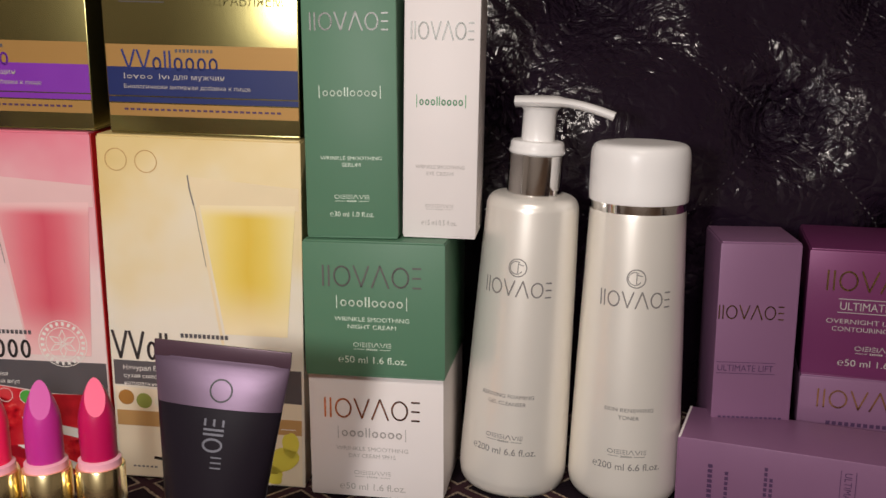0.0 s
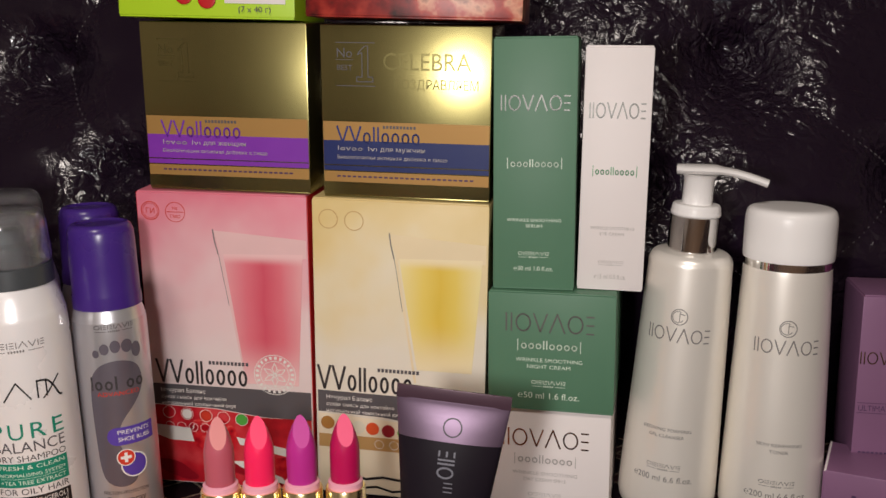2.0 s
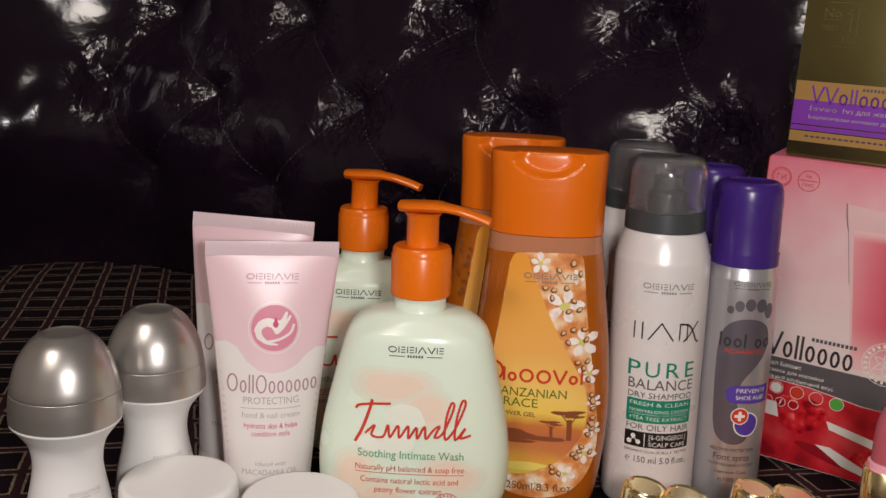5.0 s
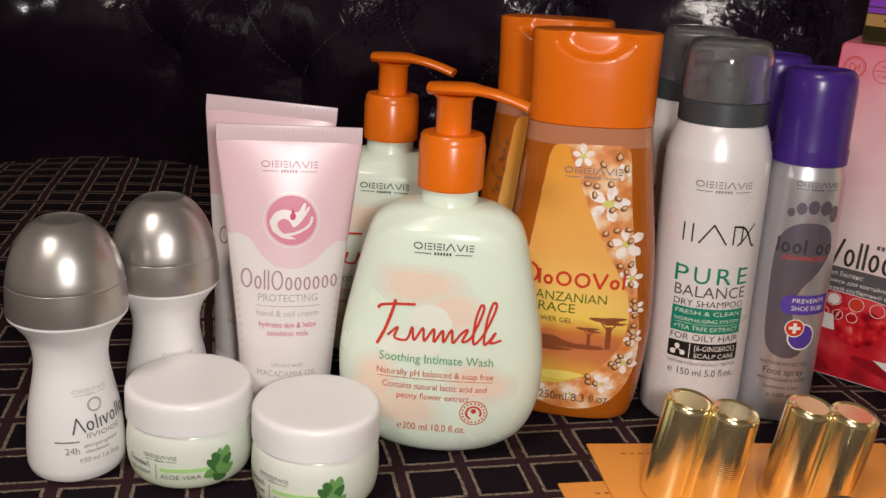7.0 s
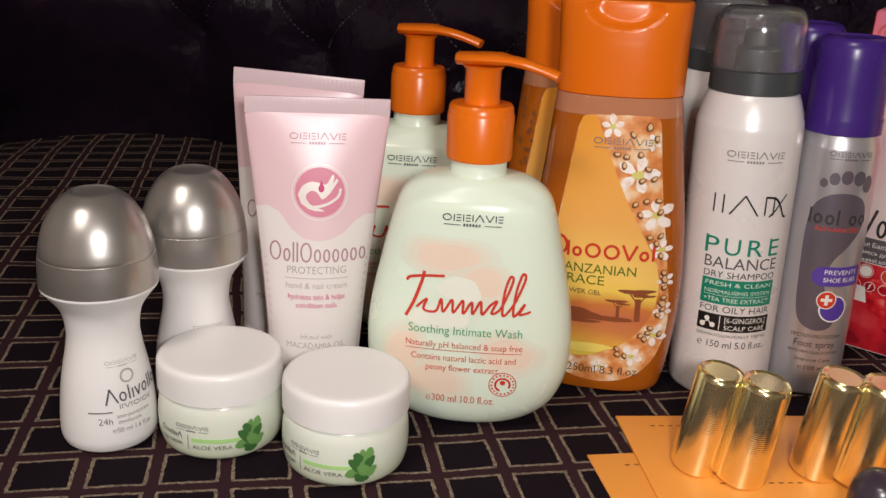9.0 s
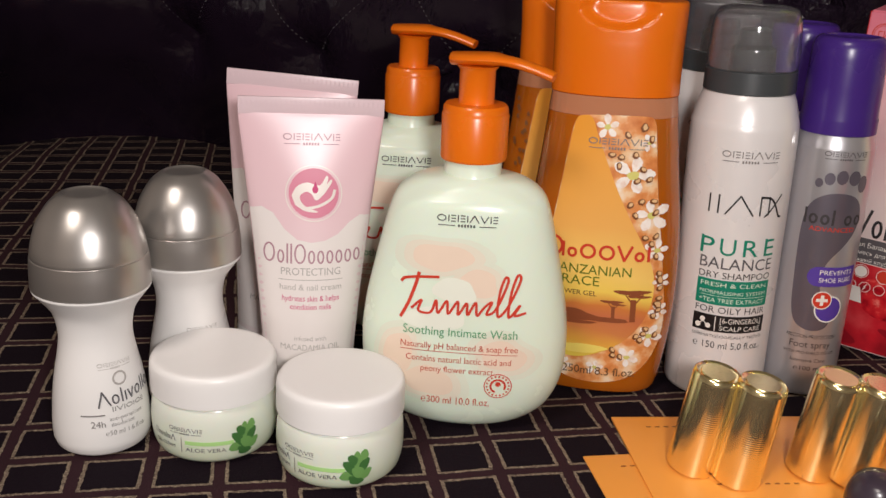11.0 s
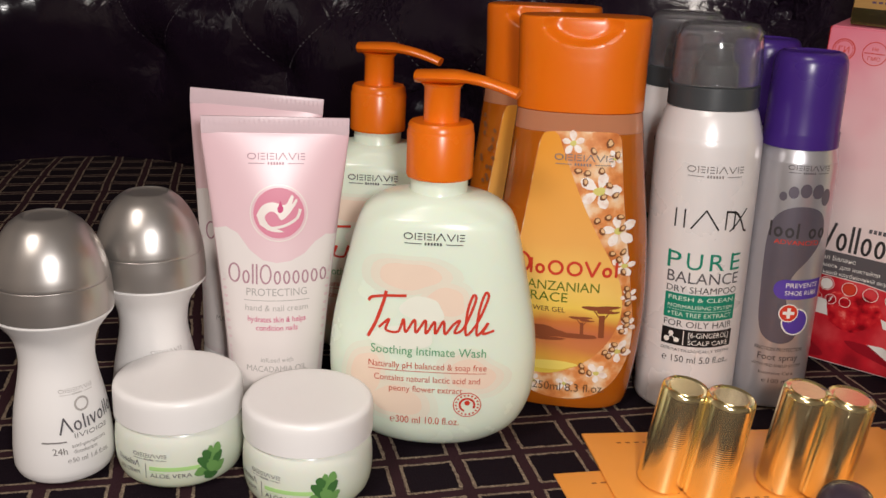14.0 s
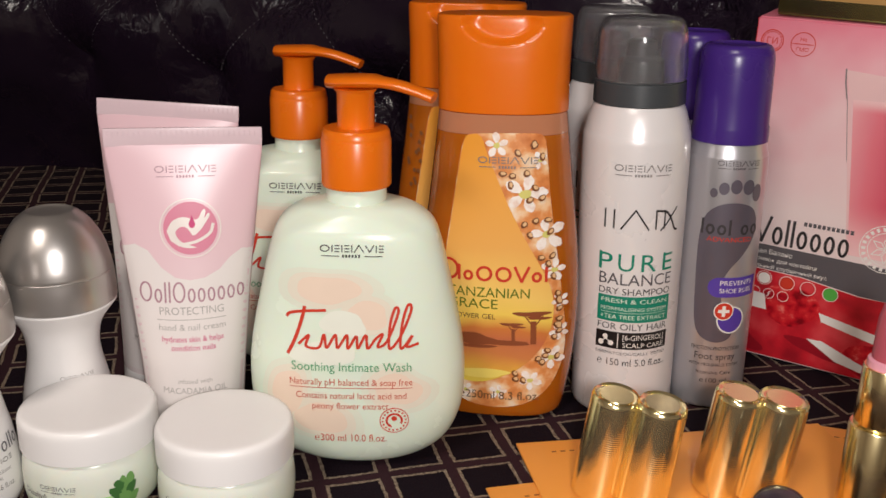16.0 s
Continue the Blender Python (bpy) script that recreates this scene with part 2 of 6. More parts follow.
def upholstery():
    """Dark chenille with woven squares edged by two beige threads, turned 43 degrees."""
    m = bpy.data.materials.new("checked_chenille_upholstery")
    m.use_nodes = True
    nt = m.node_tree
    L = nt.links.new
    p = nt.nodes["Principled BSDF"]
    p.inputs["Roughness"].default_value = 0.9
    p.inputs["Specular IOR Level"].default_value = 0.12

    def math_node(op, a, b=None, c=None):
        n = nt.nodes.new("ShaderNodeMath")
        n.operation = op
        for k, v in enumerate((a, b, c)):
            if v is None:
                continue
            if isinstance(v, (int, float)):
                n.inputs[k].default_value = v
            else:
                L(v, n.inputs[k])
        return n.outputs[0]

    tc = nt.nodes.new("ShaderNodeTexCoord")
    jit = nt.nodes.new("ShaderNodeTexNoise")
    jit.inputs["Scale"].default_value = 420
    jit.inputs["Detail"].default_value = 3
    L(tc.outputs["Object"], jit.inputs["Vector"])
    soft = nt.nodes.new("ShaderNodeTexNoise")
    soft.inputs["Scale"].default_value = 14
    L(tc.outputs["Object"], soft.inputs["Vector"])
    add = nt.nodes.new("ShaderNodeVectorMath")
    add.operation = "MULTIPLY_ADD"
    add.inputs[1].default_value = (0.0016, 0.0016, 0)
    L(jit.outputs["Color"], add.inputs[0])
    L(tc.outputs["Object"], add.inputs[2])
    add2 = nt.nodes.new("ShaderNodeVectorMath")
    add2.operation = "MULTIPLY_ADD"
    add2.inputs[1].default_value = (0.006, 0.006, 0)
    L(soft.outputs["Color"], add2.inputs[0])
    L(add.outputs[0], add2.inputs[2])
    mp = nt.nodes.new("ShaderNodeMapping")
    mp.vector_type = "TEXTURE"
    mp.inputs["Rotation"].default_value = (0, 0, radians(43))
    L(add2.outputs[0], mp.inputs["Vector"])
    sep = nt.nodes.new("ShaderNodeSeparateXYZ")
    slide = nt.nodes.new("ShaderNodeVectorMath")
    slide.operation = "ADD"
    slide.inputs[1].default_value = (-0.0012, -0.0067, 0)
    L(mp.outputs[0], slide.inputs[0])
    L(slide.outputs[0], sep.inputs[0])

    def dist(out):
        f = math_node("FRACT", math_node("MULTIPLY", out, 1 / PERIOD))
        return math_node("MULTIPLY", math_node("ABSOLUTE", math_node("SUBTRACT", f, 0.5)), 2.0)

    far = math_node("MAXIMUM", dist(sep.outputs["X"]), dist(sep.outputs["Y"]))
    # square inside 0.74, thread between 0.74 and 0.86, band outside
    thread = math_node("MULTIPLY", math_node("GREATER_THAN", far, 0.735), math_node("LESS_THAN", far, 0.835))
    fibre = nt.nodes.new("ShaderNodeTexNoise")
    fibre.inputs["Scale"].default_value = 900
    fibre.inputs["Detail"].default_value = 4
    L(tc.outputs["Object"], fibre.inputs["Vector"])
    worn = math_node("MULTIPLY", thread, math_node("MULTIPLY_ADD", fibre.outputs["Fac"], 2.2, -0.45))
    worn_n = worn.node
    worn_n.use_clamp = True
    inside = math_node("LESS_THAN", far, 0.74)
    c1 = nt.nodes.new("ShaderNodeMix")
    c1.data_type = "RGBA"
    c1.inputs["A"].default_value = (0.034, 0.0135, 0.018, 1)
    c1.inputs["B"].default_value = (0.0085, 0.004, 0.0075, 1)
    L(inside, c1.inputs["Factor"])
    c2 = nt.nodes.new("ShaderNodeMix")
    c2.data_type = "RGBA"
    c2.inputs["B"].default_value = (0.36, 0.28, 0.2, 1)
    L(c1.outputs["Result"], c2.inputs["A"])
    L(worn, c2.inputs["Factor"])
    L(c2.outputs["Result"], p.inputs["Base Color"])
    h = math_node("ADD", math_node("MULTIPLY", worn, 0.7), math_node("MULTIPLY", fibre.outputs["Fac"], 0.6))
    b = nt.nodes.new("ShaderNodeBump")
    b.inputs["Strength"].default_value = 0.7
    b.inputs["Distance"].default_value = 0.0012
    L(h, b.inputs["Height"])
    L(b.outputs[0], p.inputs["Normal"])
    return m


FABRIC = upholstery()


# ---- building helpers ----
def thing(name, m, label, category, group=""):
    ob = new(name)
    ob.empty_display_size = 0.02
    ob.matrix_world = m
    return tagged(ob, label, category, group)


def part(name, bm, mat, parent=None, label="", sharp=40):
    me = bpy.data.meshes.new(name)
    bm.normal_update()
    for f in bm.faces:
        f.smooth = True
    for e in bm.edges:
        if len(e.link_faces) == 2 and e.calc_face_angle(0) > radians(sharp):
            e.smooth = False
    bm.to_mesh(me)
    bm.free()
    me.materials.append(mat)
    ob = new(name, me)
    ob.parent = parent
    return tagged(ob, label)


def dense(profile, n=6):
    """Smooths a list of (z, a, b, power) with a Catmull-Rom curve; a doubled row keeps a sharp edge."""
    out = []
    for i in range(len(profile) - 1):
        p1, p2 = np.array(profile[i], float), np.array(profile[i + 1], float)
        if np.allclose(p1, p2):
            continue
        p0 = np.array(profile[max(i - 1, 0)], float)
        p3 = np.array(profile[min(i + 2, len(profile) - 1)], float)
        if np.allclose(p0, p1):
            p0 = p1 - (p2 - p1)
        if np.allclose(p3, p2):
            p3 = p2 + (p2 - p1)
        for k in range(n):
            t = k / n
            out.append(0.5 * (2 * p1 + (p2 - p0) * t + (2 * p0 - 5 * p1 + 4 * p2 - p3) * t * t + (3 * p1 - p0 - 3 * p2 + p3) * t ** 3))
    out.append(np.array(profile[-1], float))
    return out


def rows4(profile):
    return [(r[0], r[1], r[2] if len(r) > 2 else r[1], r[3] if len(r) > 3 else 2.0) for r in profile]


def loft(rows, seg=48, bottom=True, top=True):
    """A skin over superellipse sections (z, half width, half depth, power)."""
    bm = bmesh.new()
    rings = []
    for z, a, b, n in rows:
        ring = []
        for k in range(seg):
            t = 2 * math.pi * k / seg
            c, s = math.cos(t), math.sin(t)
            ring.append(bm.verts.new((a * math.copysign(abs(c) ** (2 / n), c), b * math.copysign(abs(s) ** (2 / n), s), z)))
        rings.append(ring)
    for r0, r1 in zip(rings, rings[1:]):
        for k in range(seg):
            bm.faces.new((r0[k], r0[(k + 1) % seg], r1[(k + 1) % seg], r1[k]))
    if bottom:
        bm.faces.new(rings[0][::-1])
    if top:
        bm.faces.new(rings[-1])
    return bm


def lathe(profile, smooth=0, seg=48, **kw):
    rows = rows4(profile)
    return loft(dense(rows, smooth) if smooth else rows, seg, **kw)


def slab(w, d, h, bevel=0.0006, x=0.0, y=0.0, z=0.0, segments=2):
    """A box with rounded edges, its base centre at (x, y, z)."""
    bm = bmesh.new()
    bmesh.ops.create_cube(bm, size=1)
    for v in bm.verts:
        v.co = Vector((v.co.x * w + x, v.co.y * d + y, (v.co.z + 0.5) * h + z))
    if bevel:
        bmesh.ops.bevel(bm, geom=bm.edges[:], offset=bevel, segments=segments, profile=0.6, affect="EDGES")
    return bm


def sweep(points, radii, seg=12):
    """A round rod along points, radii as (across, up) pairs, upright section."""
    bm = bmesh.new()
    rings = []
    pts = [Vector(p) for p in points]
    for i, p in enumerate(pts):
        d = (pts[min(i + 1, len(pts) - 1)] - pts[max(i - 1, 0)]).normalized()
        side = d.cross(Vector((0, 0, 1))).normalized()
        up = side.cross(d)
        ra, rb = radii[i]
        rings.append([bm.verts.new(p + side * ra * math.cos(t) + up * rb * math.sin(t)) for t in [2 * math.pi * k / seg for k in range(seg)]])
    for r0, r1 in zip(rings, rings[1:]):
        for k in range(seg):
            bm.faces.new((r0[k], r0[(k + 1) % seg], r1[(k + 1) % seg], r1[k]))
    bm.faces.new(rings[0][::-1])
    bm.faces.new(rings[-1])
    bmesh.ops.recalc_face_normals(bm, faces=bm.faces[:])
    return bm


# ---- printing on surfaces ----
PRINTED = {}
JOINED = ("brand_mark", "line_mark", "maker_mark", "script_mark", "small_print", "seed_print", "seed_heart", "label_back_dot", "grain", "blossom", "blossom_heart", "crimp_ribs", "lettering", "white_print", "icons")


def flat(d):
    return lambda u, v, lift: Vector((u, -d / 2 - lift, v))


def skin(rows):
    """The front of a lofted body as a sheet: u across, v up."""
    zs = np.array([r[0] for r in rows])
    cols = [np.array([r[k] for r in rows]) for k in (1, 2, 3)]

    def at(u, v, lift):
        a, b, n = (float(np.interp(v, zs, c)) for c in cols)
        if abs(a - b) < 1e-6:
            t = u / a
            return Vector(((a + lift) * math.sin(t), -(a + lift) * math.cos(t), v))
        q = min(abs(u / a), 0.985)
        return Vector((a * math.copysign(q, u) * (1 + lift / a), -b * (1 - q ** n) ** (1 / n) - lift, v))

    return at


def ink(name, rgb, rough=0.45, metal=0.0):
    return material(name + "_ink", srgb(*rgb), rough, metal, spread=0.05, spread_scale=60)


def put(parent, name, shapes, at, mat, lift=0.0002, step=0.0035, label=""):
    """Lays flat shapes (lists of (u, v) triangles or polygons) on a surface as one thin printed part."""
    key = (parent.name, name, mat.name)
    if key not in PRINTED:
        PRINTED[key] = [parent, name, mat, label, bmesh.new()]
    out = PRINTED[key][4]
    bm = bmesh.new()
    for pts in shapes:
        vs = [bm.verts.new((u, v, 0)) for u, v in pts]
        bm.faces.new(vs)
    if step:
        bmesh.ops.triangulate(bm, faces=bm.faces[:])
        for _ in range(5):
            long = [e for e in bm.edges if e.calc_length() > step]
            if not long:
                break
            bmesh.ops.subdivide_edges(bm, edges=long, cuts=1)
            bmesh.ops.triangulate(bm, faces=bm.faces[:])
    bm.normal_update()
    for f in bm.faces:
        if f.normal.z < 0:
            f.normal_flip()
    made = {}
    for v in bm.verts:
        made[v] = out.verts.new(at(v.co.x, v.co.y, lift))
    for f in bm.faces:
        out.faces.new([made[v] for v in f.verts])
    bm.free()


def flush_prints():
    for parent, name, mat, label, bm in PRINTED.values():
        tagged(part(name, bm, mat, parent, label), kind="stuff" if name in JOINED else "")
    PRINTED.clear()


def rect(u0, v0, u1, v1):
    return [[(u0, v0), (u1, v0), (u1, v1), (u0, v1)]]


def disc(u, v, r, n=28, ry=None):
    ry = ry or r
    return [[(u + r * math.cos(2 * math.pi * k / n), v + ry * math.sin(2 * math.pi * k / n)) for k in range(n)]]


def ring(u, v, r, w, n=36, a0=0.0, a1=360.0):
    out = []
    for k in range(n):
        t0, t1 = (radians(a0 + (a1 - a0) * (k + j) / n) for j in (0, 1))
        out.append([(u + (r - w) * math.cos(t0), v + (r - w) * math.sin(t0)), (u + r * math.cos(t0), v + r * math.sin(t0)), (u + r * math.cos(t1), v + r * math.sin(t1)), (u + (r - w) * math.cos(t1), v + (r - w) * math.sin(t1))])
    return out


def stroke(pts, w):
    """A pen line through points, w wide."""
    out = []
    for (x0, y0), (x1, y1) in zip(pts, pts[1:]):
        d = math.hypot(x1 - x0, y1 - y0) or 1
        nx, ny = -(y1 - y0) / d * w / 2, (x1 - x0) / d * w / 2
        ex, ey = (x1 - x0) / d * w * 0.2, (y1 - y0) / d * w * 0.2
        out.append([(x0 - ex - nx, y0 - ey - ny), (x1 + ex - nx, y1 + ey - ny), (x1 + ex + nx, y1 + ey + ny), (x0 - ex + nx, y0 - ey + ny)])
    return out


def blob(u, v, rx, ry, seed, n=26, rough=0.18, turn=0.0):
    rnd = random.Random(seed)
    ph = [rnd.uniform(0, 6.28) for _ in range(3)]
    out = []
    c, s = math.cos(radians(turn)), math.sin(radians(turn))
    for k in range(n):
        t = 2 * math.pi * k / n
        q = 1 + rough * (math.sin(2 * t + ph[0]) + 0.7 * math.sin(3 * t + ph[1]) + 0.4 * math.sin(5 * t + ph[2])) / 2
        x, y = rx * q * math.cos(t), ry * q * math.sin(t)
        out.append((u + x * c - y * s, v + x * s + y * c))
    return [out]


def words(body, u, v, width=None, height=0.003, align="CENTER", turn=0.0):
    """Triangles of a line of text in the built-in font; height is that of its capitals."""
    cu = bpy.data.curves.new("line", "FONT")
    cu.body, cu.size, cu.resolution_u = body, 1.0, 3
    ob = bpy.data.objects.new("line", cu)
    me = ob.to_mesh()
    co = [(p.co.x, p.co.y) for p in me.vertices]
    tris = [[co[i] for i in f.vertices] for f in me.polygons]
    ob.to_mesh_clear()
    bpy.data.objects.remove(ob)
    bpy.data.curves.remove(cu)
    x0, x1 = min(c[0] for c in co), max(c[0] for c in co)
    sy = height / 0.72
    sx = width / (x1 - x0) if width else sy
    shift = {"CENTER": (x0 + x1) / 2, "LEFT": x0, "RIGHT": x1}[align]
    c, s = math.cos(radians(turn)), math.sin(radians(turn))
    out = []
    for t in tris:
        q = [((x - shift) * sx, y * sy) for x, y in t]
        q = [(u + x * c - y * s, v + x * s + y * c) for x, y in q]
        if abs((q[1][0] - q[0][0]) * (q[2][1] - q[0][1]) - (q[2][0] - q[0][0]) * (q[1][1] - q[0][1])) > 1e-13:
            out.append(q)
    return out


def arc(cx, cy, rx, ry, a0, a1, w, n=18):
    """A pen line along part of an ellipse."""
    pts = [(cx + rx * math.cos(radians(a0 + (a1 - a0) * k / n)), cy + ry * math.sin(radians(a0 + (a1 - a0) * k / n))) for k in range(n + 1)]
    return stroke(pts, w)


def mark(u, v, w, h, codes, pen=0.12, turn=0.0):
    """A maker's mark as a row of plain shapes, w wide and h high: bars, rings and chevrons, its foot's middle at (u, v)."""
    wide = {"I": 0.16, "i": 0.16, "l": 0.16, "O": 1.0, "o": 0.62, "V": 0.85, "A": 0.95, "v": 0.5, "/": 0.55, "=": 0.5, " ": 0.35}
    gap = 0.17
    total = sum(wide[k] + gap for k in codes) - gap
    x, q, pw, out = -w / 2, w / total, h * pen, []
    for k in codes:
        a, b = x, x + wide[k] * q
        m, low = (a + b) / 2, h * 0.68
        if k in "Iil":
            out += rect(m - pw / 2, 0, m + pw / 2, low if k == "i" else h)
        elif k == "/":
            out += stroke([(a, 0), (b, h)], pw)
        elif k in "Oo":
            hh = (h if k == "O" else low) / 2
            out += arc(m, hh, (b - a) / 2 - pw / 2, hh - pw / 2, 0, 360, pw, 24)
        elif k in "Vv":
            hh = h if k == "V" else low
            out += stroke([(a, hh), (m, pw * 0.3), (b, hh)], pw)
        elif k == "A":
            out += stroke([(a, 0), (m, h * 1.02), (b, 0)], pw)
        elif k == "=":
            out += rect(a, 0, b, pw) + rect(a, h * 0.5 - pw / 2, b, h * 0.5 + pw / 2) + rect(a, h - pw, b, h)
        x = b + gap * q
    c, s = math.cos(radians(turn)), math.sin(radians(turn))
    return [[(u + px * c - py * s, v + px * s + py * c) for px, py in poly] for poly in out]


def curve(pts, n=7):
    """A smooth line through points."""
    out = []
    for i in range(len(pts) - 1):
        p0, p1, p2, p3 = (np.array(pts[max(0, min(len(pts) - 1, k))]) for k in (i - 1, i, i + 1, i + 2))
        for k in range(n):
            t = k / n
            q = 0.5 * (2 * p1 + (p2 - p0) * t + (2 * p0 - 5 * p1 + 4 * p2 - p3) * t * t + (3 * p1 - p0 - 3 * p2 + p3) * t ** 3)
            out.append((float(q[0]), float(q[1])))
    return out + [pts[-1]]


def rounded(pts, times=2):
    """Cut the corners of a closed outline until it is smooth."""
    for _ in range(times):
        pts = [q for (ax, ay), (bx, by) in zip(pts, pts[1:] + pts[:1]) for q in ((ax * 0.75 + bx * 0.25, ay * 0.75 + by * 0.25), (ax * 0.25 + bx * 0.75, ay * 0.25 + by * 0.75))]
    return pts


def maker(u, v, w):
    """The maker's small mark: a row of strokes with a hairline and dots below."""
    h = w * 0.115
    return mark(u, v, w, h, "OI=I=IAVI=", 0.15) + rect(u - w * 0.48, v - h * 0.62, u - w * 0.2, v - h * 0.5) + rect(u + w * 0.2, v - h * 0.62, u + w * 0.48, v - h * 0.5) + \
        [r for k in range(6) for r in rect(u - w * 0.15 + w * 0.05 * k, v - h * 0.75, u - w * 0.12 + w * 0.05 * k, v - h * 0.35)]


INK_DARK = ink("charcoal", (58, 54, 56))
INK_BLACK = ink("black", (22, 20, 22))
INK_GREY = ink("grey", (128, 122, 120))
INK_PALE_GREY = ink("pale_grey", (176, 170, 166))
INK_WHITE = ink("white", (232, 228, 222))
INK_PALE = ink("pale_green", (212, 226, 210))
INK_SILVER = ink("silver_foil", (108, 108, 104), 0.4, 0.45)
INK_BRONZE = ink("rose_gold_foil", (196, 150, 128), 0.2, 1.0)
INK_GOLD = ink("gold_foil", (206, 172, 118), 0.2, 1.0)
INK_RED = ink("red", (204, 58, 38))
INK_ROSE = ink("rose", (214, 128, 152))
INK_MAGENTA = ink("magenta", (198, 40, 110))
INK_GREEN = ink("green", (0, 128, 104))
INK_SOFT_GREEN = ink("soft_green", (92, 158, 112))
INK_BLUE = ink("navy_blue", (30, 44, 110))
INK_VIOLET = ink("violet", (110, 40, 160))
INK_BAND = ink("slate_grey", (88, 84, 88))
INK_TAN = ink("tan", (190, 150, 96), 0.5)
INK_PLUM = ink("plum", (76, 50, 84))
INK_FOOT = ink("foot_violet", (116, 110, 122), 0.35, 0.55)
INK_PILL = ink("indigo", (84, 60, 156))


# ---- the room and the sofa ----
def plane_slab(name, w, d, h, m, mat, label):
    bm = slab(w, d, h, 0)
    ob = part(name, bm, mat)
    ob.matrix_world = m
    return tagged(ob, label, name.split("_")[0], kind="structure")


FLOOR_Z = -0.43
plane_slab("floor", 5.0, 4.6, 0.1, pose(0, -0.7, FLOOR_Z - 0.1), material("floor_boards", (0.16, 0.09, 0.05), 0.4, grain=0.1, spread=0.2), "brown wooden floor of the dim living room")
plane_slab("ceiling", 5.0, 4.6, 0.1, pose(0, -0.7, 2.1), CEIL, "plain white painted ceiling of the room")
plane_slab("wall_north", 5.0, 0.1, 2.53, pose(0, 1.55, FLOOR_Z), WALL, "plain beige wall behind the sofa")
plane_slab("wall_south", 5.0, 0.1, 2.53, pose(0, -2.95, FLOOR_Z), WALL, "plain beige wall facing the sofa")
plane_slab("wall_west", 0.1, 4.6, 2.53, pose(-2.5, -0.7, FLOOR_Z), WALL, "plain beige wall at the sofa's end")
plane_slab("wall_east", 0.1, 4.6, 2.53, pose(2.5, -0.7, FLOOR_Z), WALL, "plain beige wall across the room")

TUFTS = [(x, 0.182) for x in (-0.318, -0.47, -0.622, -0.785, -0.93, 0.195, 0.36, 0.52, -0.16, 0.02)] + [(x, 0.255) for x in (-0.38, -0.55, -0.71, -0.87, -0.222, -0.064, 0.09, 0.27, 0.44)] + \
        [(x, 0.105) for x in (-0.40, -0.55, -0.71, -0.86, -0.24, 0.11, 0.27, 0.44)] + [(x, 0.335) for x in (-0.318, -0.47, -0.63, -0.785, -0.16, 0.0, 0.17, 0.35)]


def back_plan(s):
    """The foot of the backrest in plan: straight, then rounding towards the arm at the far end."""
    if s > -0.86:
        return Vector((s, 0.57 + 0.02 * min(1, max(0, -s))))
    t = min((-0.86 - s) / 0.28, 1.6)
    return Vector((-0.86 - 0.17 * math.sin(min(t, 1) * math.pi / 2), 0.587 - 0.17 * (1 - math.cos(min(t, 1) * math.pi / 2)) - max(0, t - 1) * 0.3))


SEAMS = [((x, z), (x2, z2)) for x, z in TUFTS for x2, z2 in TUFTS if 0.05 < z2 - z < 0.1 and 0.03 < abs(x2 - x) < 0.12]


def back_point(s, z):
    """A point of the tufted leather at s along the backrest and z up, and how gathered it is there."""
    p = back_plan(s)
    d = (back_plan(s - 0.01) - back_plan(s + 0.01)).normalized()
    out = Vector((-d.y, d.x))
    bulge = 0.05 * math.exp(-((z - 0.13) / 0.10) ** 2) - 0.35 * max(0, z - 0.2) * 0.5
    dimple = crease = pull = 0.0
    for tx, tz in TUFTS:
        q = math.hypot((s - tx), (z - tz))
        if q < 0.11:
            deep = 1.0 if tx > -0.6 else 0.6
            dimple += deep * 0.024 * math.exp(-(q / 0.022) ** 2) + deep * 0.010 * math.exp(-(q / 0.05) ** 2)
            ang = math.atan2(z - tz, s - tx)
            crease += deep * 0.0028 * math.exp(-(q / 0.035) ** 2) * math.sin(9 * ang + 7 * noise.noise(Vector((tx * 9, tz * 9, q * 30)))) * min(1, q / 0.006)
            pull += 0.95 * math.exp(-q * q / (0.0009 if s < -0.12 else 0.0016))
    for (x0, z0), (x1, z1) in SEAMS:
        if min(x0, x1) - 0.01 < s < max(x0, x1) + 0.01 and z0 - 0.01 < z < z1 + 0.01:
            t = ((s - x0) * (x1 - x0) + (z - z0) * (z1 - z0)) / ((x1 - x0) ** 2 + (z1 - z0) ** 2)
            if 0 < t < 1:
                q = abs((s - x0) * (z1 - z0) - (z - z0) * (x1 - x0)) / math.hypot(x1 - x0, z1 - z0)
                dimple += 0.0018 * math.exp(-(q / 0.005) ** 2)
                pull += 0.06 * math.exp(-(q / 0.01) ** 2)
    pull += 0.10 * max(0.0, min(1.0, (s + 0.12) * 12)) * max(0.0, min(1.0, (z - 0.19) * 20))
    wob = 0.006 * noise.noise(Vector((s * 9, z * 9, 1.3))) + 0.0022 * noise.noise(Vector((s * 30, z * 30, 4.1)))
    o = bulge - dimple + crease + wob
    return Vector((p.x + out.x * o, p.y + out.y * o, z)), min(1.0 if s > -0.12 else 0.6 if s > -0.7 else 0.22, 0.03 + pull), Vector((out.x, out.y, 0))


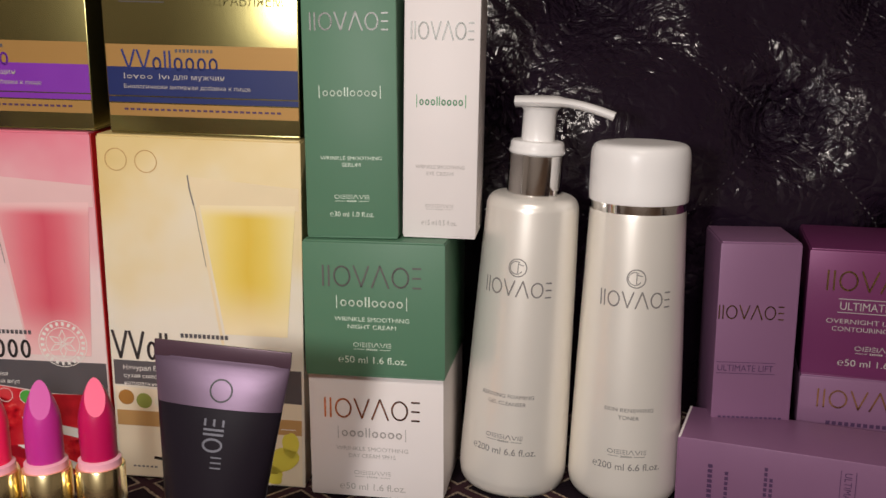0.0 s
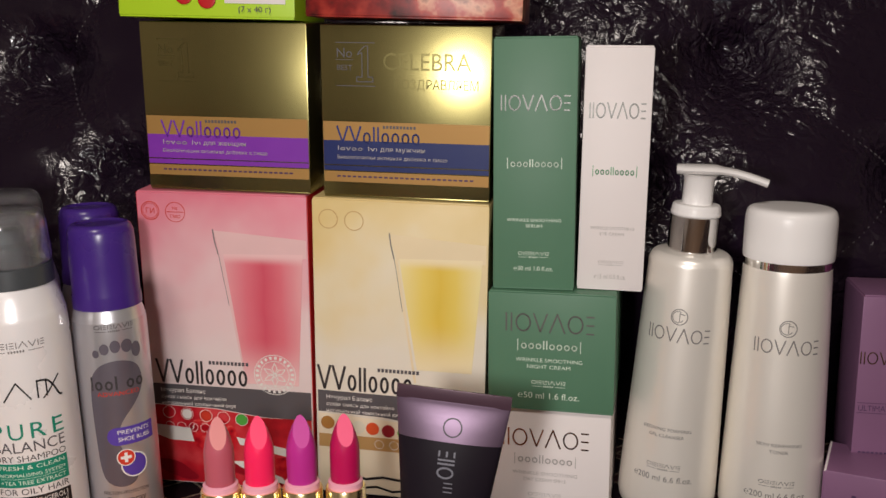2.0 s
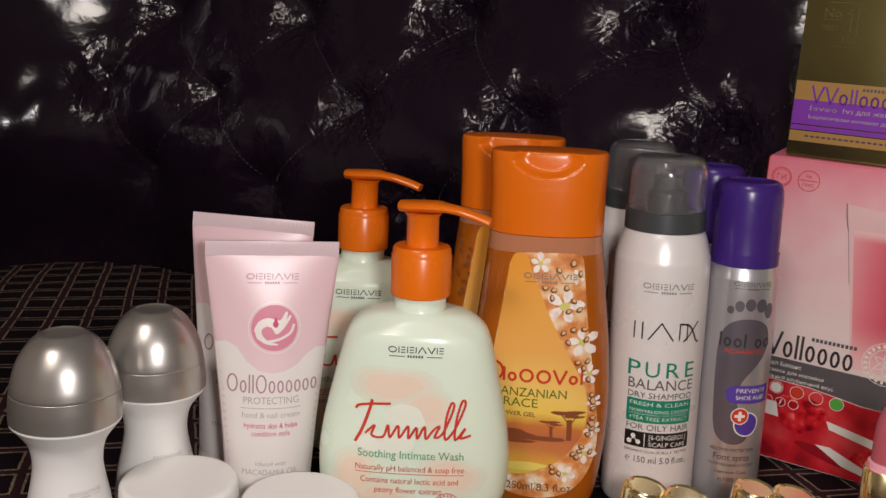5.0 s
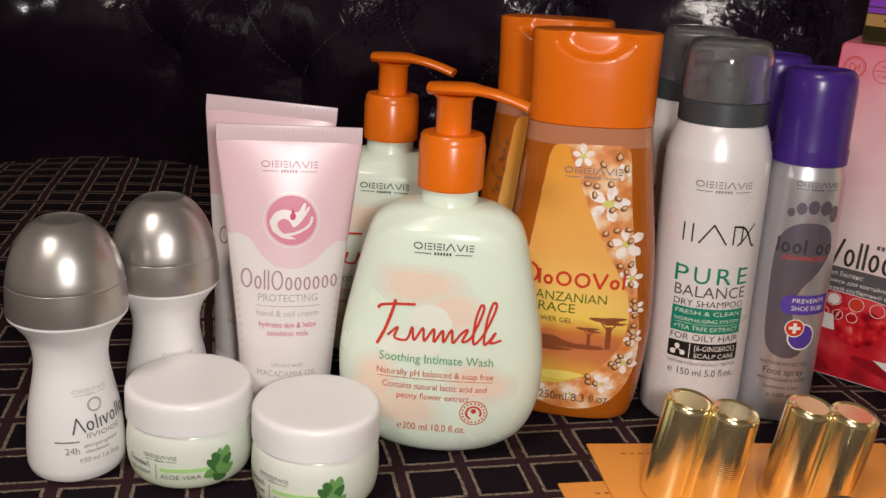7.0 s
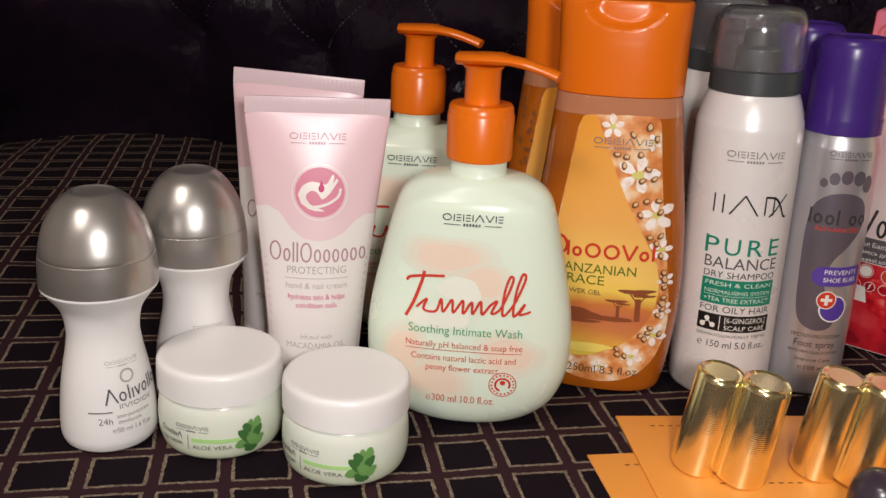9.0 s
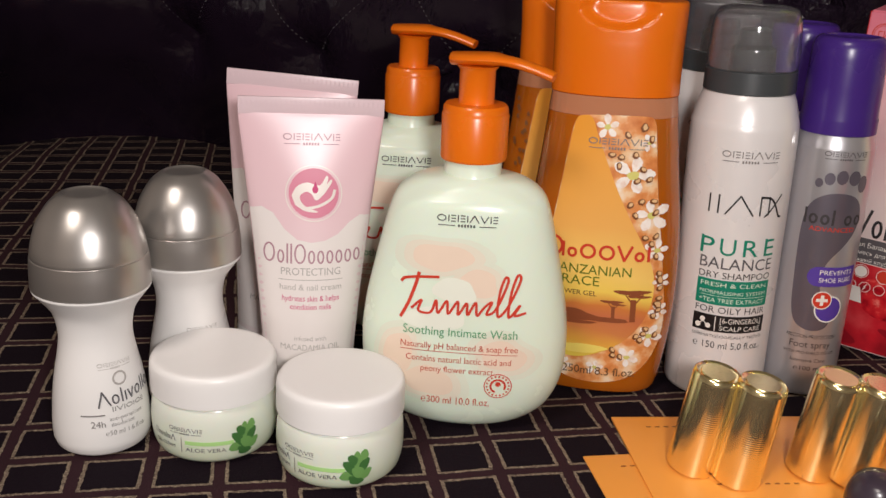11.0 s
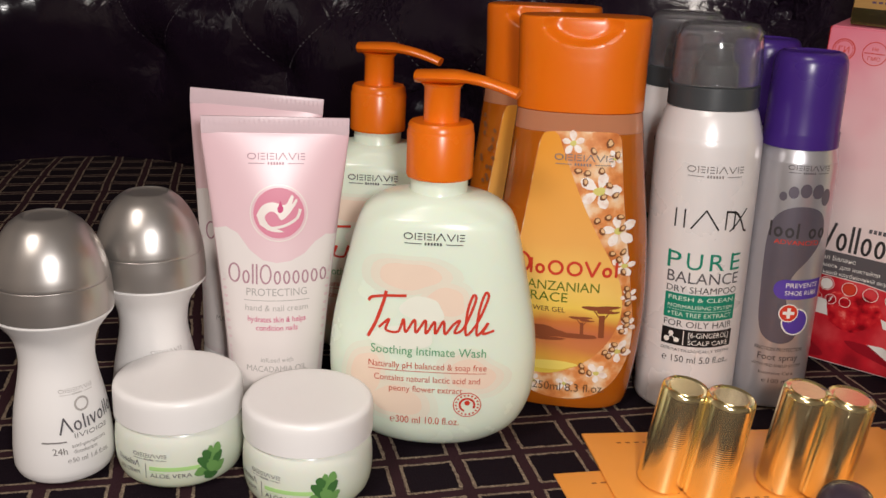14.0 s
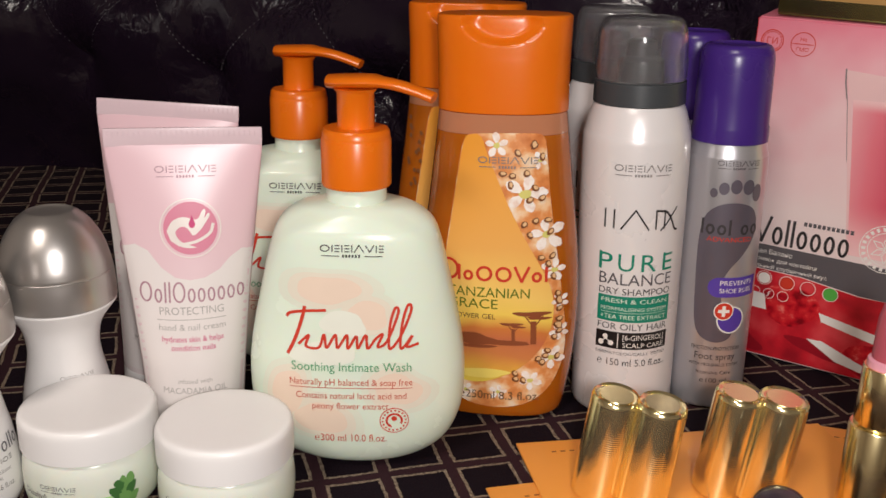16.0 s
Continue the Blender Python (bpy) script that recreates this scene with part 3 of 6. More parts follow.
def backrest():
    bm = bmesh.new()
    gather = bm.verts.layers.float.new("gather")
    cols, rows = 420, 110
    grid = []
    for i in range(cols + 1):
        line = []
        for j in range(rows + 1):
            co, pull, _ = back_point(0.75 - 2.05 * i / cols, -0.03 + 0.55 * j / rows)
            line.append(bm.verts.new(co))
            line[-1][gather] = pull
        grid.append(line)
    for a, b in zip(grid, grid[1:]):
        for j in range(rows):
            bm.faces.new((a[j], a[j + 1], b[j + 1], b[j]))
    # closed behind
    back = [[bm.verts.new((v.co.x * 1.02, v.co.y + 0.16 if v.co.x > -0.95 else v.co.y, v.co.z)) for v in (line[0], line[-1])] for line in grid]
    for (a0, a1), (b0, b1), la, lb in zip(back, back[1:], grid, grid[1:]):
        bm.faces.new((a0, b0, b1, a1))
        bm.faces.new((a1, b1, lb[-1], la[-1]))
    bmesh.ops.recalc_face_normals(bm, faces=bm.faces[:])
    return bm


def stitching():
    """Short raised thread stitches along the seams."""
    bm = bmesh.new()
    for (x0, z0), (x1, z1) in SEAMS:
        n = int(math.hypot(x1 - x0, z1 - z0) / 0.0042)
        for k in range(2, n - 1):
            ends = [back_point(x0 + (x1 - x0) * t / n, z0 + (z1 - z0) * t / n) for t in (k, k + 0.62)]
            a, b = (e[0] - e[2] * 0.0004 for e in ends)
            way = (b - a).normalized()
            side = way.cross(ends[0][2]).normalized() * 0.00045
            up = ends[0][2] * 0.0012
            vs = [bm.verts.new(q) for q in (a - side, a + side, b + side, b - side, (a + b) / 2 + up - side * 0.4, (a + b) / 2 + up + side * 0.4)]
            for f in ((0, 1, 5, 4), (1, 2, 5), (2, 3, 4, 5), (3, 0, 4)):
                bm.faces.new([vs[q] for q in f])
    bmesh.ops.recalc_face_normals(bm, faces=bm.faces[:])
    return bm


sofa = thing("sofa", pose(0, 0, 0), "sofa with black tufted leather back and dark checked fabric seat", "sofa")
rest = part("backrest", backrest(), LEATHER, sofa, "black crinkled glossy tufted leather backrest")
tagged(part("stitching", stitching(), THREAD, rest, "dark thread seams"), kind="stuff")
paper = thing("paper_sheet", pose(-0.985, 0.532, 0.246) @ pose(0, 0, 0, 76, 0, 30) @ pose(0, 0, 0, 0, 0, -14), "white paper sheet lying on the sofa back", "paper")
part("sheet", slab(0.2, 0.14, 0.0006, 0.0002, -0.1, 0.07, 0), WHITE_CARD, paper)


def seat():
    bm = bmesh.new()
    nx, ny = 170, 130
    grid = []
    for i in range(nx + 1):
        x = -1.12 + 1.92 * i / nx
        line = []
        for j in range(ny + 1):
            y = -0.22 + 0.88 * j / ny
            z = 0.0015 * noise.noise(Vector((x * 11, y * 11, 0))) - 0.001
            edge = max(0, -0.13 - y) / 0.09
            z -= 0.09 * edge ** 2.4
            z -= 0.25 * max(0, -0.93 - x) ** 1.5
            line.append(bm.verts.new((x, y, z)))
        grid.append(line)
    for a, b in zip(grid, grid[1:]):
        for j in range(ny):
            bm.faces.new((a[j], b[j], b[j + 1], a[j + 1]))
    low = [grid[i][0] for i in range(nx + 1)]
    drop = [bm.verts.new((v.co.x, v.co.y - 0.004, FLOOR_Z + 0.06)) for v in low]
    for k in range(nx):
        bm.faces.new((drop[k], drop[k + 1], low[k + 1], low[k]))
    return bm


part("seat", seat(), FABRIC, sofa, "dark brown chenille seat with beige thread squares")
part("base", slab(1.9, 0.85, 0.36, 0.01, -0.16, 0.22, FLOOR_Z + 0.001), LEATHER, sofa, "black leather sofa base")


# ---- cartons ----
def carton(name, w, d, h, mat, m, label, group="", flap=True, spine=None, flap_mat=None):
    ob = thing(name, m, label, "box", group)
    part("body", slab(w, d, h - 0.0009 - (0.0008 if flap else 0), 0.0007, z=0.0009), mat, ob)
    part("bottom_flap", slab(w - 0.0008, d - 0.0008, 0.0010, 0.0003), flap_mat or mat, ob)
    if flap:
        part("top_flap", slab(w - 0.0012, d - 0.001, 0.0010, 0.0004, z=h - 0.0009), flap_mat or mat, ob)
    if spine:
        part("side_panel", slab(0.0006, d - 0.0014, h - 0.0014, 0.0002, w / 2 + 0.0001, 0, 0.0007), spine, ob)
        part("side_panel", slab(0.0006, d - 0.0014, h - 0.0014, 0.0002, -w / 2 - 0.0001, 0, 0.0007), spine, ob)
    return ob


def front_pose(x, y, d, z=0.0, yaw=0.0, rx=0.0, ry=0.0):
    """A pose for a thing d deep whose front's foot has its middle at (x, y, z)."""
    return pose(x, y, z, 0, 0, yaw) @ pose(0, 0, 0, rx, ry, 0) @ pose(0, d / 2, 0)


red_box = carton("shake_carton", 0.101, 0.062, 0.185, PINK_CARD, front_pose(-0.2250, 0.469, 0.062, 0.0, -3, 3.2, 1.2), "tall pink carton of strawberry drink mix on the sofa", "drink mix cartons", spine=RED_CARD, flap_mat=PINK_CARD)
yel_box = carton("shake_carton", 0.101, 0.062, 0.182, CREAM_CARD, front_pose(-0.1220, 0.459, 0.062, 0.0, -5.5, 2.6, 1.6), "tall cream yellow carton of vanilla drink mix on the sofa", "drink mix cartons", flap_mat=CREAM_CARD)
gold_a = carton("gold_carton", 0.096, 0.055, 0.094, GOLD_CARD, front_pose(-0.2165, 0.4605, 0.055, 0.1855, -4.5, 3.0, 1.4), "shiny gold foil carton with purple stripe stacked on pink carton", "gold cartons", flap=False)
gold_b = carton("gold_carton", 0.094, 0.055, 0.094, GOLD_CARD, front_pose(-0.1145, 0.4525, 0.055, 0.1825, -6, 3.0, 1.4), "shiny gold foil carton with blue stripe stacked on cream carton", "gold cartons", flap=False)
FLAT_LIME = carton("flat_carton", 0.10, 0.06, 0.032, LIME_CARD, front_pose(-0.222, 0.452, 0.06, 0.2815, -4, 0, 2), "lime green flat carton lying on gold carton", "flat cartons")
carton("flat_carton", 0.115, 0.06, 0.032, BERRY_CARD, front_pose(-0.108, 0.440, 0.06, 0.2795, -4, 0, 2), "dark red berry printed flat carton lying on gold carton", "flat cartons")
day_box = carton("cream_carton", 0.0685, 0.068, 0.0655, WHITE_CARD, front_pose(-0.0335, 0.441, 0.068, 0, -9), "white day cream carton under the green one", "face cream cartons")
night_box = carton("cream_carton", 0.070, 0.069, 0.068, GREEN_CARD, front_pose(-0.0335, 0.4375, 0.069, 0.0655, -9), "green night cream carton stacked on the white one", "face cream cartons")
serum_box = carton("serum_carton", 0.0445, 0.0445, 0.136, GREEN_CARD, front_pose(-0.0435, 0.4435, 0.0445, 0.134, -6), "tall green serum carton standing on green cream carton", "serum cartons")
eye_box = carton("serum_carton", 0.0355, 0.036, 0.131, WHITE_CARD, front_pose(-0.002, 0.4435, 0.036, 0.134, -7, 0, 1), "tall white eye cream carton beside the green serum carton", "serum cartons")
plum_tall = carton("lift_carton", 0.0392, 0.044, 0.130, PLUM_CARD, front_pose(0.1572, 0.453, 0.044, 0, -6), "tall lilac plum carton standing on the sofa", "plum cartons")
plum_cube = carton("lift_carton", 0.0705, 0.069, 0.0665, PLUM_DEEP, front_pose(0.2185, 0.452, 0.069, 0.0588, -16), "deep plum night cream carton stacked on a lilac one", "plum cartons")
plum_day = carton("lift_carton", 0.0705, 0.069, 0.0588, PLUM_CARD, front_pose(0.2185, 0.452, 0.069, 0, -16), "lilac day cream carton under the deep plum one", "plum cartons")
plum_low = carton("lift_carton", 0.135, 0.043, 0.038, PLUM_CARD, front_pose(0.178, 0.405, 0.043, 0, -22), "lilac serum carton lying on its side in front", "plum cartons", flap=False)


part("worn_corner", slab(0.0012, 0.0425, 0.0012, 0.0003, -0.0671, 0, 0.0370), WHITE_CARD, plum_low, "white worn carton edge")
part("end_flap", slab(0.0008, 0.041, 0.036, 0.0003, -0.0678, 0, 0.001), PLUM_CARD, plum_low)
part("front_print", slab(0.034, 0.0006, 0.016, 0.0001, 0.028, -0.0302, 0.008), WHITE_CARD, FLAT_LIME, "white printed panel")
for bx, bz in ((-0.012, 0.012), (0.001, 0.010), (0.006, 0.017)):
    part("berry", lathe([(0, 0.001), (0.001, 0.004), (0.004, 0.0052), (0.007, 0.004), (0.008, 0.001)], 2, 14), RED_CARD, FLAT_LIME).matrix_basis = pose(bx, -0.0302, bz, 90) @ Matrix.Diagonal((1, 1, 0.1, 1))


# ---- bottles ----
def pump_head(ob, mat, z0, r0, z1, rs, z2, reach, side=1, collar=None, angle=0.0):
    """Collar, stem and curved nozzle of a pump."""
    col = part("collar", lathe([(z0, r0 * 0.98), (z0 + 0.0008, r0), (z0 + 0.0008, r0), (z1 - 0.0045, r0), (z1 - 0.0035, r0 * 0.97), (z1 - 0.0035, r0 * 0.97), (z1 - 0.0012, r0 * 0.96), (z1, r0 * 0.9), (z1, r0 * 0.9), (z1 + 0.0003, rs)], seg=40), collar or mat, ob)
    part("stem", lathe([(z1, rs * 1.02), (z1 + 0.001, rs), (z2 - 0.006, rs), (z2 - 0.0045, rs * 1.15), (z2 - 0.004, rs * 1.2)], seg=28), mat, ob)
    pts, rad = [], []
    ca, sa = math.cos(radians(angle)), math.sin(radians(angle))
    for k in range(15):
        t = k / 14
        x = -rs * 1.5 + (reach + rs * 1.5) * t
        z = z2 - 0.0022 + 0.0012 * math.sin(math.pi * t) - 0.0042 * max(0, t - 0.4) ** 1.7 * 2.2
        wid = rs * (1.15 if t < 0.35 else 1.15 - 0.62 * min(1, (t - 0.35) / 0.3)) * (0.55 + 0.45 * min(1, t / 0.1))
        pts.append((x * ca * side, x * sa, z))
        rad.append((wid, 0.0022 + 0.0006 * (t < 0.5)))
    part("nozzle", sweep(pts, rad, 14), mat, ob)
    return col


cleanser = thing("cleanser_bottle", pose(0.0365, 0.466, 0) @ pose(0, 0, 0, 0, 3.4, -17.5), "pearly white cleanser pump bottle with chrome collar", "bottle", "pearly bottles")
CLEAN_ROWS = dense(rows4([(0, 0.0235), (0.0012, 0.0258), (0.005, 0.0275), (0.015, 0.0279), (0.06, 0.0263), (0.11, 0.0245), (0.142, 0.0232), (0.149, 0.0226), (0.1525, 0.020), (0.1535, 0.0165), (0.1535, 0.0165)]), 5)
part("body", loft(CLEAN_ROWS, 64), PEARL, cleanser)
part("chrome_band", lathe([(0.1535, 0.0132), (0.1538, 0.0136), (0.173, 0.0136), (0.1735, 0.013)]), CHROME, cleanser, "chrome band")
pump_head(cleanser, WHITE, 0.1735, 0.0137, 0.1795, 0.0082, 0.2, 0.036, angle=3.5)

toner = thing("toner_bottle", pose(0.0935, 0.455, 0, 0, 0.8, -9), "pearly white toner bottle with white screw cap", "bottle", "pearly bottles")
TONER_ROWS = dense(rows4([(0, 0.0235), (0.0012, 0.0258), (0.005, 0.0277), (0.015, 0.0281), (0.06, 0.0266), (0.11, 0.0247), (0.144, 0.0234), (0.1465, 0.023), (0.1465, 0.023)]), 5)
part("body", loft(TONER_ROWS, 64), PEARL, toner)
part("chrome_band", lathe([(0.1465, 0.0225), (0.1467, 0.0232), (0.1515, 0.0232), (0.1517, 0.0225)], seg=64), CHROME, toner, "chrome band")
part("cap", lathe([(0.1517, 0.0232), (0.1525, 0.0240), (0.165, 0.0240), (0.1725, 0.0239), (0.1765, 0.0232), (0.1785, 0.0215), (0.1793, 0.018), (0.1795, 0.012)], 3, 64), WHITE, toner, "white screw cap")

HAIR_ROWS = dense(rows4([(0, 0.02194), (0.0008, 0.02375), (0.003, 0.02461), (0.003, 0.02461), (0.06, 0.02482), (0.127, 0.02482), (0.1382, 0.02397), (0.1460, 0.02194), (0.1500, 0.02033), (0.1500, 0.02033)]), 4)


def hair_can(m, label):
    ob = thing("dry_shampoo_can", m, label, "spray can", "dry shampoo cans")
    part("body", loft(HAIR_ROWS, 64), CAN_WHITE, ob)
    part("collar", lathe([(0.1501, 0.02012), (0.1505, 0.02097), (0.1505, 0.02097), (0.1600, 0.02076), (0.1600, 0.02076), (0.1605, 0.01990)]), DARK_GREY, ob, "dark grey collar")
    part("clear_cap", lathe([(0.1606, 0.02012), (0.1630, 0.02065), (0.1695, 0.02076), (0.1702, 0.02040), (0.1702, 0.02040), (0.180, 0.01990), (0.1855, 0.01840), (0.1878, 0.01605), (0.1884, 0.01070), (0.1885, 0.00086), (0.1885, 0.00086), (0.1875, 0.00086), (0.1875, 0.00086), (0.1873, 0.01070), (0.1866, 0.01519), (0.1845, 0.01733), (0.1795, 0.01862), (0.1610, 0.01926), (0.1610, 0.01926), (0.1606, 0.02012)], 2, top=False, bottom=False), SMOKE, ob, "smoky transparent cap")
    part("spray_nozzle", lathe([(0.1606, 0.0105), (0.1690, 0.0100), (0.171, 0.0075), (0.1770, 0.0068), (0.1782, 0.0048)]), DARK_GREY, ob)
    return ob


hair = hair_can(pose(-0.3028, 0.3825, 0) @ pose(0, 0, 0, 0, -1.6, 26.5), "white dry shampoo can with smoky transparent cap, in front")
hair_b = hair_can(pose(-0.337, 0.441, 0) @ pose(0, 0, 0, 0, -1.0, 20), "white dry shampoo can standing behind its twin")

FEET_ROWS = dense(rows4([(0, 0.0165), (0.0008, 0.018), (0.003, 0.0188), (0.003, 0.0188), (0.05, 0.019), (0.118, 0.019), (0.127, 0.0184), (0.1325, 0.0170), (0.1355, 0.0155), (0.1355, 0.0155)]), 4)


def foot_can(m, label):
    ob = thing("foot_spray_can", m, label, "spray can", "foot spray cans")
    part("body", loft(FEET_ROWS, 56), SILVER_CAN, ob)
    part("cap", lathe([(0.1325, 0.0172), (0.1328, 0.0177), (0.1328, 0.0177), (0.1395, 0.0176), (0.1397, 0.0172), (0.167, 0.0169), (0.1735, 0.0162), (0.1762, 0.0145), (0.1768, 0.0125), (0.1758, 0.011), (0.1755, 0.004)], 2), PURPLE, ob, "purple plastic cap")
    return ob


feet = foot_can(pose(-0.2670, 0.409, 0) @ pose(0, 0, 0, 0, -1.2, 24), "silver foot spray can with purple cap, in front")
feet_b = foot_can(pose(-0.300, 0.462, 0) @ pose(0, 0, 0, 0, -0.5, 22), "silver foot spray can standing behind its twin")

GEL_ROWS = dense(rows4([(0, 0.027, 0.0155, 2.6), (0.001, 0.0295, 0.0175, 2.6), (0.005, 0.0325, 0.0192, 2.5), (0.03, 0.0362, 0.0205, 2.4), (0.055, 0.0375, 0.021, 2.3), (0.085, 0.036, 0.0208, 2.3), (0.115, 0.0325, 0.0198, 2.3), (0.14, 0.0297, 0.0188, 2.3), (0.1465, 0.029, 0.0185, 2.3), (0.1465, 0.029, 0.0185, 2.3)]), 4)


def GEL_AT(z):
    return tuple(float(np.interp(z, [r[0] for r in GEL_ROWS], [r[k] for r in GEL_ROWS])) for k in (1, 2, 3))


def gel_bottle(m, label):
    ob = thing("shower_gel_bottle", m, label, "bottle", "shower gel bottles")
    level = 0.1375
    part("body", loft([r for r in GEL_ROWS if r[0] < level] + [(level, *GEL_AT(level))], 64), GEL, ob, "plastic bottle full of amber orange gel")
    part("clear_shoulder", loft([(level + 0.0001, *GEL_AT(level))] + [r for r in GEL_ROWS if r[0] > level], 64), CLEAR, ob, "transparent empty shoulder")
    cap = loft(dense(rows4([(0.1466, 0.0285, 0.0182, 2.3), (0.147, 0.0293, 0.0187, 2.3), (0.147, 0.0293, 0.0187, 2.3), (0.166, 0.0293, 0.0188, 2.4), (0.172, 0.0294, 0.0187, 2.5), (0.178, 0.0296, 0.0186, 2.6), (0.183, 0.0297, 0.0186, 2.6), (0.1868, 0.0297, 0.0184, 2.6), (0.1882, 0.0288, 0.0176, 2.6), (0.1885, 0.026, 0.015, 2.6)]), 8), 96)
    for v in cap.verts:  # thumb scoop in the front of the lid
        q = (v.co.x / 0.0175) ** 2 + ((v.co.z - 0.1845 - 0.0012 * (v.co.x / 0.0175) ** 2) / 0.0085) ** 2
        if v.co.y < -0.008 and q < 1:
            v.co.y += 0.0048 * min(1.0, 1.8 * (1 - q))
    part("flip_cap", cap, ORANGE, ob, "orange flip cap")
    return ob


gel = gel_bottle(pose(-0.3545, 0.3455, 0) @ pose(0, 0, 0, 0, -1.5, 20), "orange shower gel bottle with blossom label, in front")
gel_b = gel_bottle(pose(-0.400, 0.396, 0) @ pose(0, 0, 0, 0, -1.0, 18), "orange shower gel bottle standing behind its twin")

WASH_ROWS = dense(rows4([(0, 0.0160, 0.010, 2.1), (0.0008, 0.0221, 0.0135, 2.1), (0.004, 0.0315, 0.0175, 2.2), (0.012, 0.0400, 0.0208, 2.5), (0.025, 0.0452, 0.0226, 2.7), (0.04, 0.0463, 0.0230, 2.8), (0.052, 0.0455, 0.0229, 2.8), (0.065, 0.0433, 0.0226, 2.8), (0.09, 0.0377, 0.0217, 2.8), (0.1015, 0.0346, 0.0210, 2.8), (0.1060, 0.0328, 0.0201, 2.7), (0.1085, 0.0312, 0.0186, 2.6), (0.1085, 0.0312, 0.0186, 2.6), (0.1118, 0.0275, 0.0163, 2.4), (0.1145, 0.0222, 0.0148, 2.2), (0.1162, 0.0135, 0.0130, 2.0), (0.1162, 0.0135, 0.0130, 2.0)]), 5)


def wash_bottle(m, label):
    ob = thing("wash_bottle", m, label, "bottle", "wash bottles")
    body = loft(WASH_ROWS, 96)
    for v in body.verts:  # the shoulder lies behind the arched edge of the front
        over = v.co.z - 0.1128 + 0.0125 * (v.co.x / 0.031) ** 2
        if v.co.y < 0 and over > 0:
            v.co.y *= 1 - 0.1 * min(1.0, over / 0.004)
    part("body", body, MINT, ob, "pale mint bottle body")
    part("neck", lathe([(0.1155, 0.0128), (0.1165, 0.0124), (0.1225, 0.0122)]), MINT, ob)
    pump_head(ob, ORANGE, 0.1222, 0.0143, 0.1455, 0.0075, 0.1655, 0.033, angle=-18)
    return ob


wash = wash_bottle(pose(-0.3890, 0.2730, 0) @ pose(0, 0, 0, 0, -0.6, 28), "pale mint wash bottle with orange pump, in front")
wash_b = wash_bottle(pose(-0.467, 0.338, 0) @ pose(0, 0, 0, 0, 0, 30), "pale mint wash bottle standing behind its twin")

TUBE_ROWS = dense(rows4([(0.014, 0.0205, 0.0205, 2.0), (0.03, 0.0215, 0.0192, 2.0), (0.06, 0.0238, 0.0158, 2.0), (0.10, 0.0280, 0.0090, 2.0), (0.130, 0.0312, 0.0022, 2.2), (0.135, 0.0315, 0.0010, 2.4), (0.135, 0.0315, 0.001, 2.4)]), 5)


def cream_tube(m, label):
    ob = thing("hand_cream_tube", m, label, "tube", "hand cream tubes")
    part("body", loft(TUBE_ROWS, 64), PINK_TUBE, ob, "soft pink and white tube")
    part("crimp", slab(0.0632, 0.0014, 0.0075, 0.0003, z=0.1345), PINK_SEAL, ob, "ribbed pale crimped end")
    part("cap", lathe([(0, 0.019), (0.0008, 0.0202), (0.012, 0.0205), (0.0135, 0.020), (0.0139, 0.018)]), WHITE, ob)
    return ob


PINK_SEAL = material("pale_pink_seal", (0.72, 0.56, 0.6), 0.3, grain=0.1, grain_scale=500)
soft_a = cream_tube(pose(-0.456, 0.2424, 0) @ pose(0, 0, 0, -1, 0.5, 42), "pink and white hand cream tube standing on its cap, in front")
soft_b = cream_tube(pose(-0.501, 0.270, 0.002) @ pose(0, 0, 0, -2, 3.5, 36), "pink and white hand cream tube leaning behind its twin")


def deodorant(m, label):
    ob = thing("deodorant", m, label, "deodorant", "roll-on deodorants")
    part("body", lathe([(0, 0.0165), (0.0008, 0.0185), (0.004, 0.0198), (0.004, 0.0198), (0.012, 0.0198), (0.028, 0.0182), (0.044, 0.0152), (0.052, 0.0148), (0.060, 0.0165), (0.067, 0.0212), (0.0695, 0.0232), (0.0705, 0.0233), (0.0705, 0.0233)], 4, 64), WHITE, ob, "white waisted bottle")
    part("cap", lathe([(0.0706, 0.0231), (0.071, 0.0236), (0.071, 0.0236), (0.078, 0.0234), (0.0835, 0.0229), (0.0835, 0.0229), (0.0838, 0.0226), (0.0842, 0.0227), (0.0842, 0.0227), (0.089, 0.0219), (0.097, 0.0194), (0.1045, 0.0148), (0.1082, 0.0105), (0.1090, 0.0088), (0.1090, 0.0088), (0.1083, 0.0075), (0.1081, 0.004)], 4, 64), SILVER, ob, "domed satin silver cap")
    return ob


deo_a = deodorant(pose(-0.501, 0.160, 0, 0, 0, 76), "white roll-on deodorant with silver dome cap, in front")
deo_b = deodorant(pose(-0.498, 0.209, 0, 0, 0, 66), "white roll-on deodorant with silver dome cap behind its twin")

JAR_ROWS = dense(rows4([(0, 0.0215), (0.0008, 0.0235), (0.003, 0.0252), (0.008, 0.0263), (0.0145, 0.0265), (0.0205, 0.0260), (0.0245, 0.0247), (0.0255, 0.0236), (0.0255, 0.0236)]), 4)


def cream_jar(m, label):
    ob = thing("cream_jar", m, label, "jar", "gel cream jars")
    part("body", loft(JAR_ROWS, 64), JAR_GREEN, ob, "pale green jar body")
    part("lid", lathe([(0.0256, 0.0254), (0.0262, 0.0264), (0.0262, 0.0264), (0.0362, 0.0264), (0.0389, 0.0258), (0.0400, 0.0243), (0.0401, 0.02), (0.0400, 0.008)], 3, 72), WHITE, ob, "white screw lid")
    return ob


jar_a = cream_jar(pose(-0.463, 0.189, 0, 0, 0, 40), "pale green gel cream jar with white lid beside deodorant")
jar_b = cream_jar(pose(-0.4080, 0.2063, 0, 0, 0, 21), "pale green gel cream jar with white lid beside wash bottle")


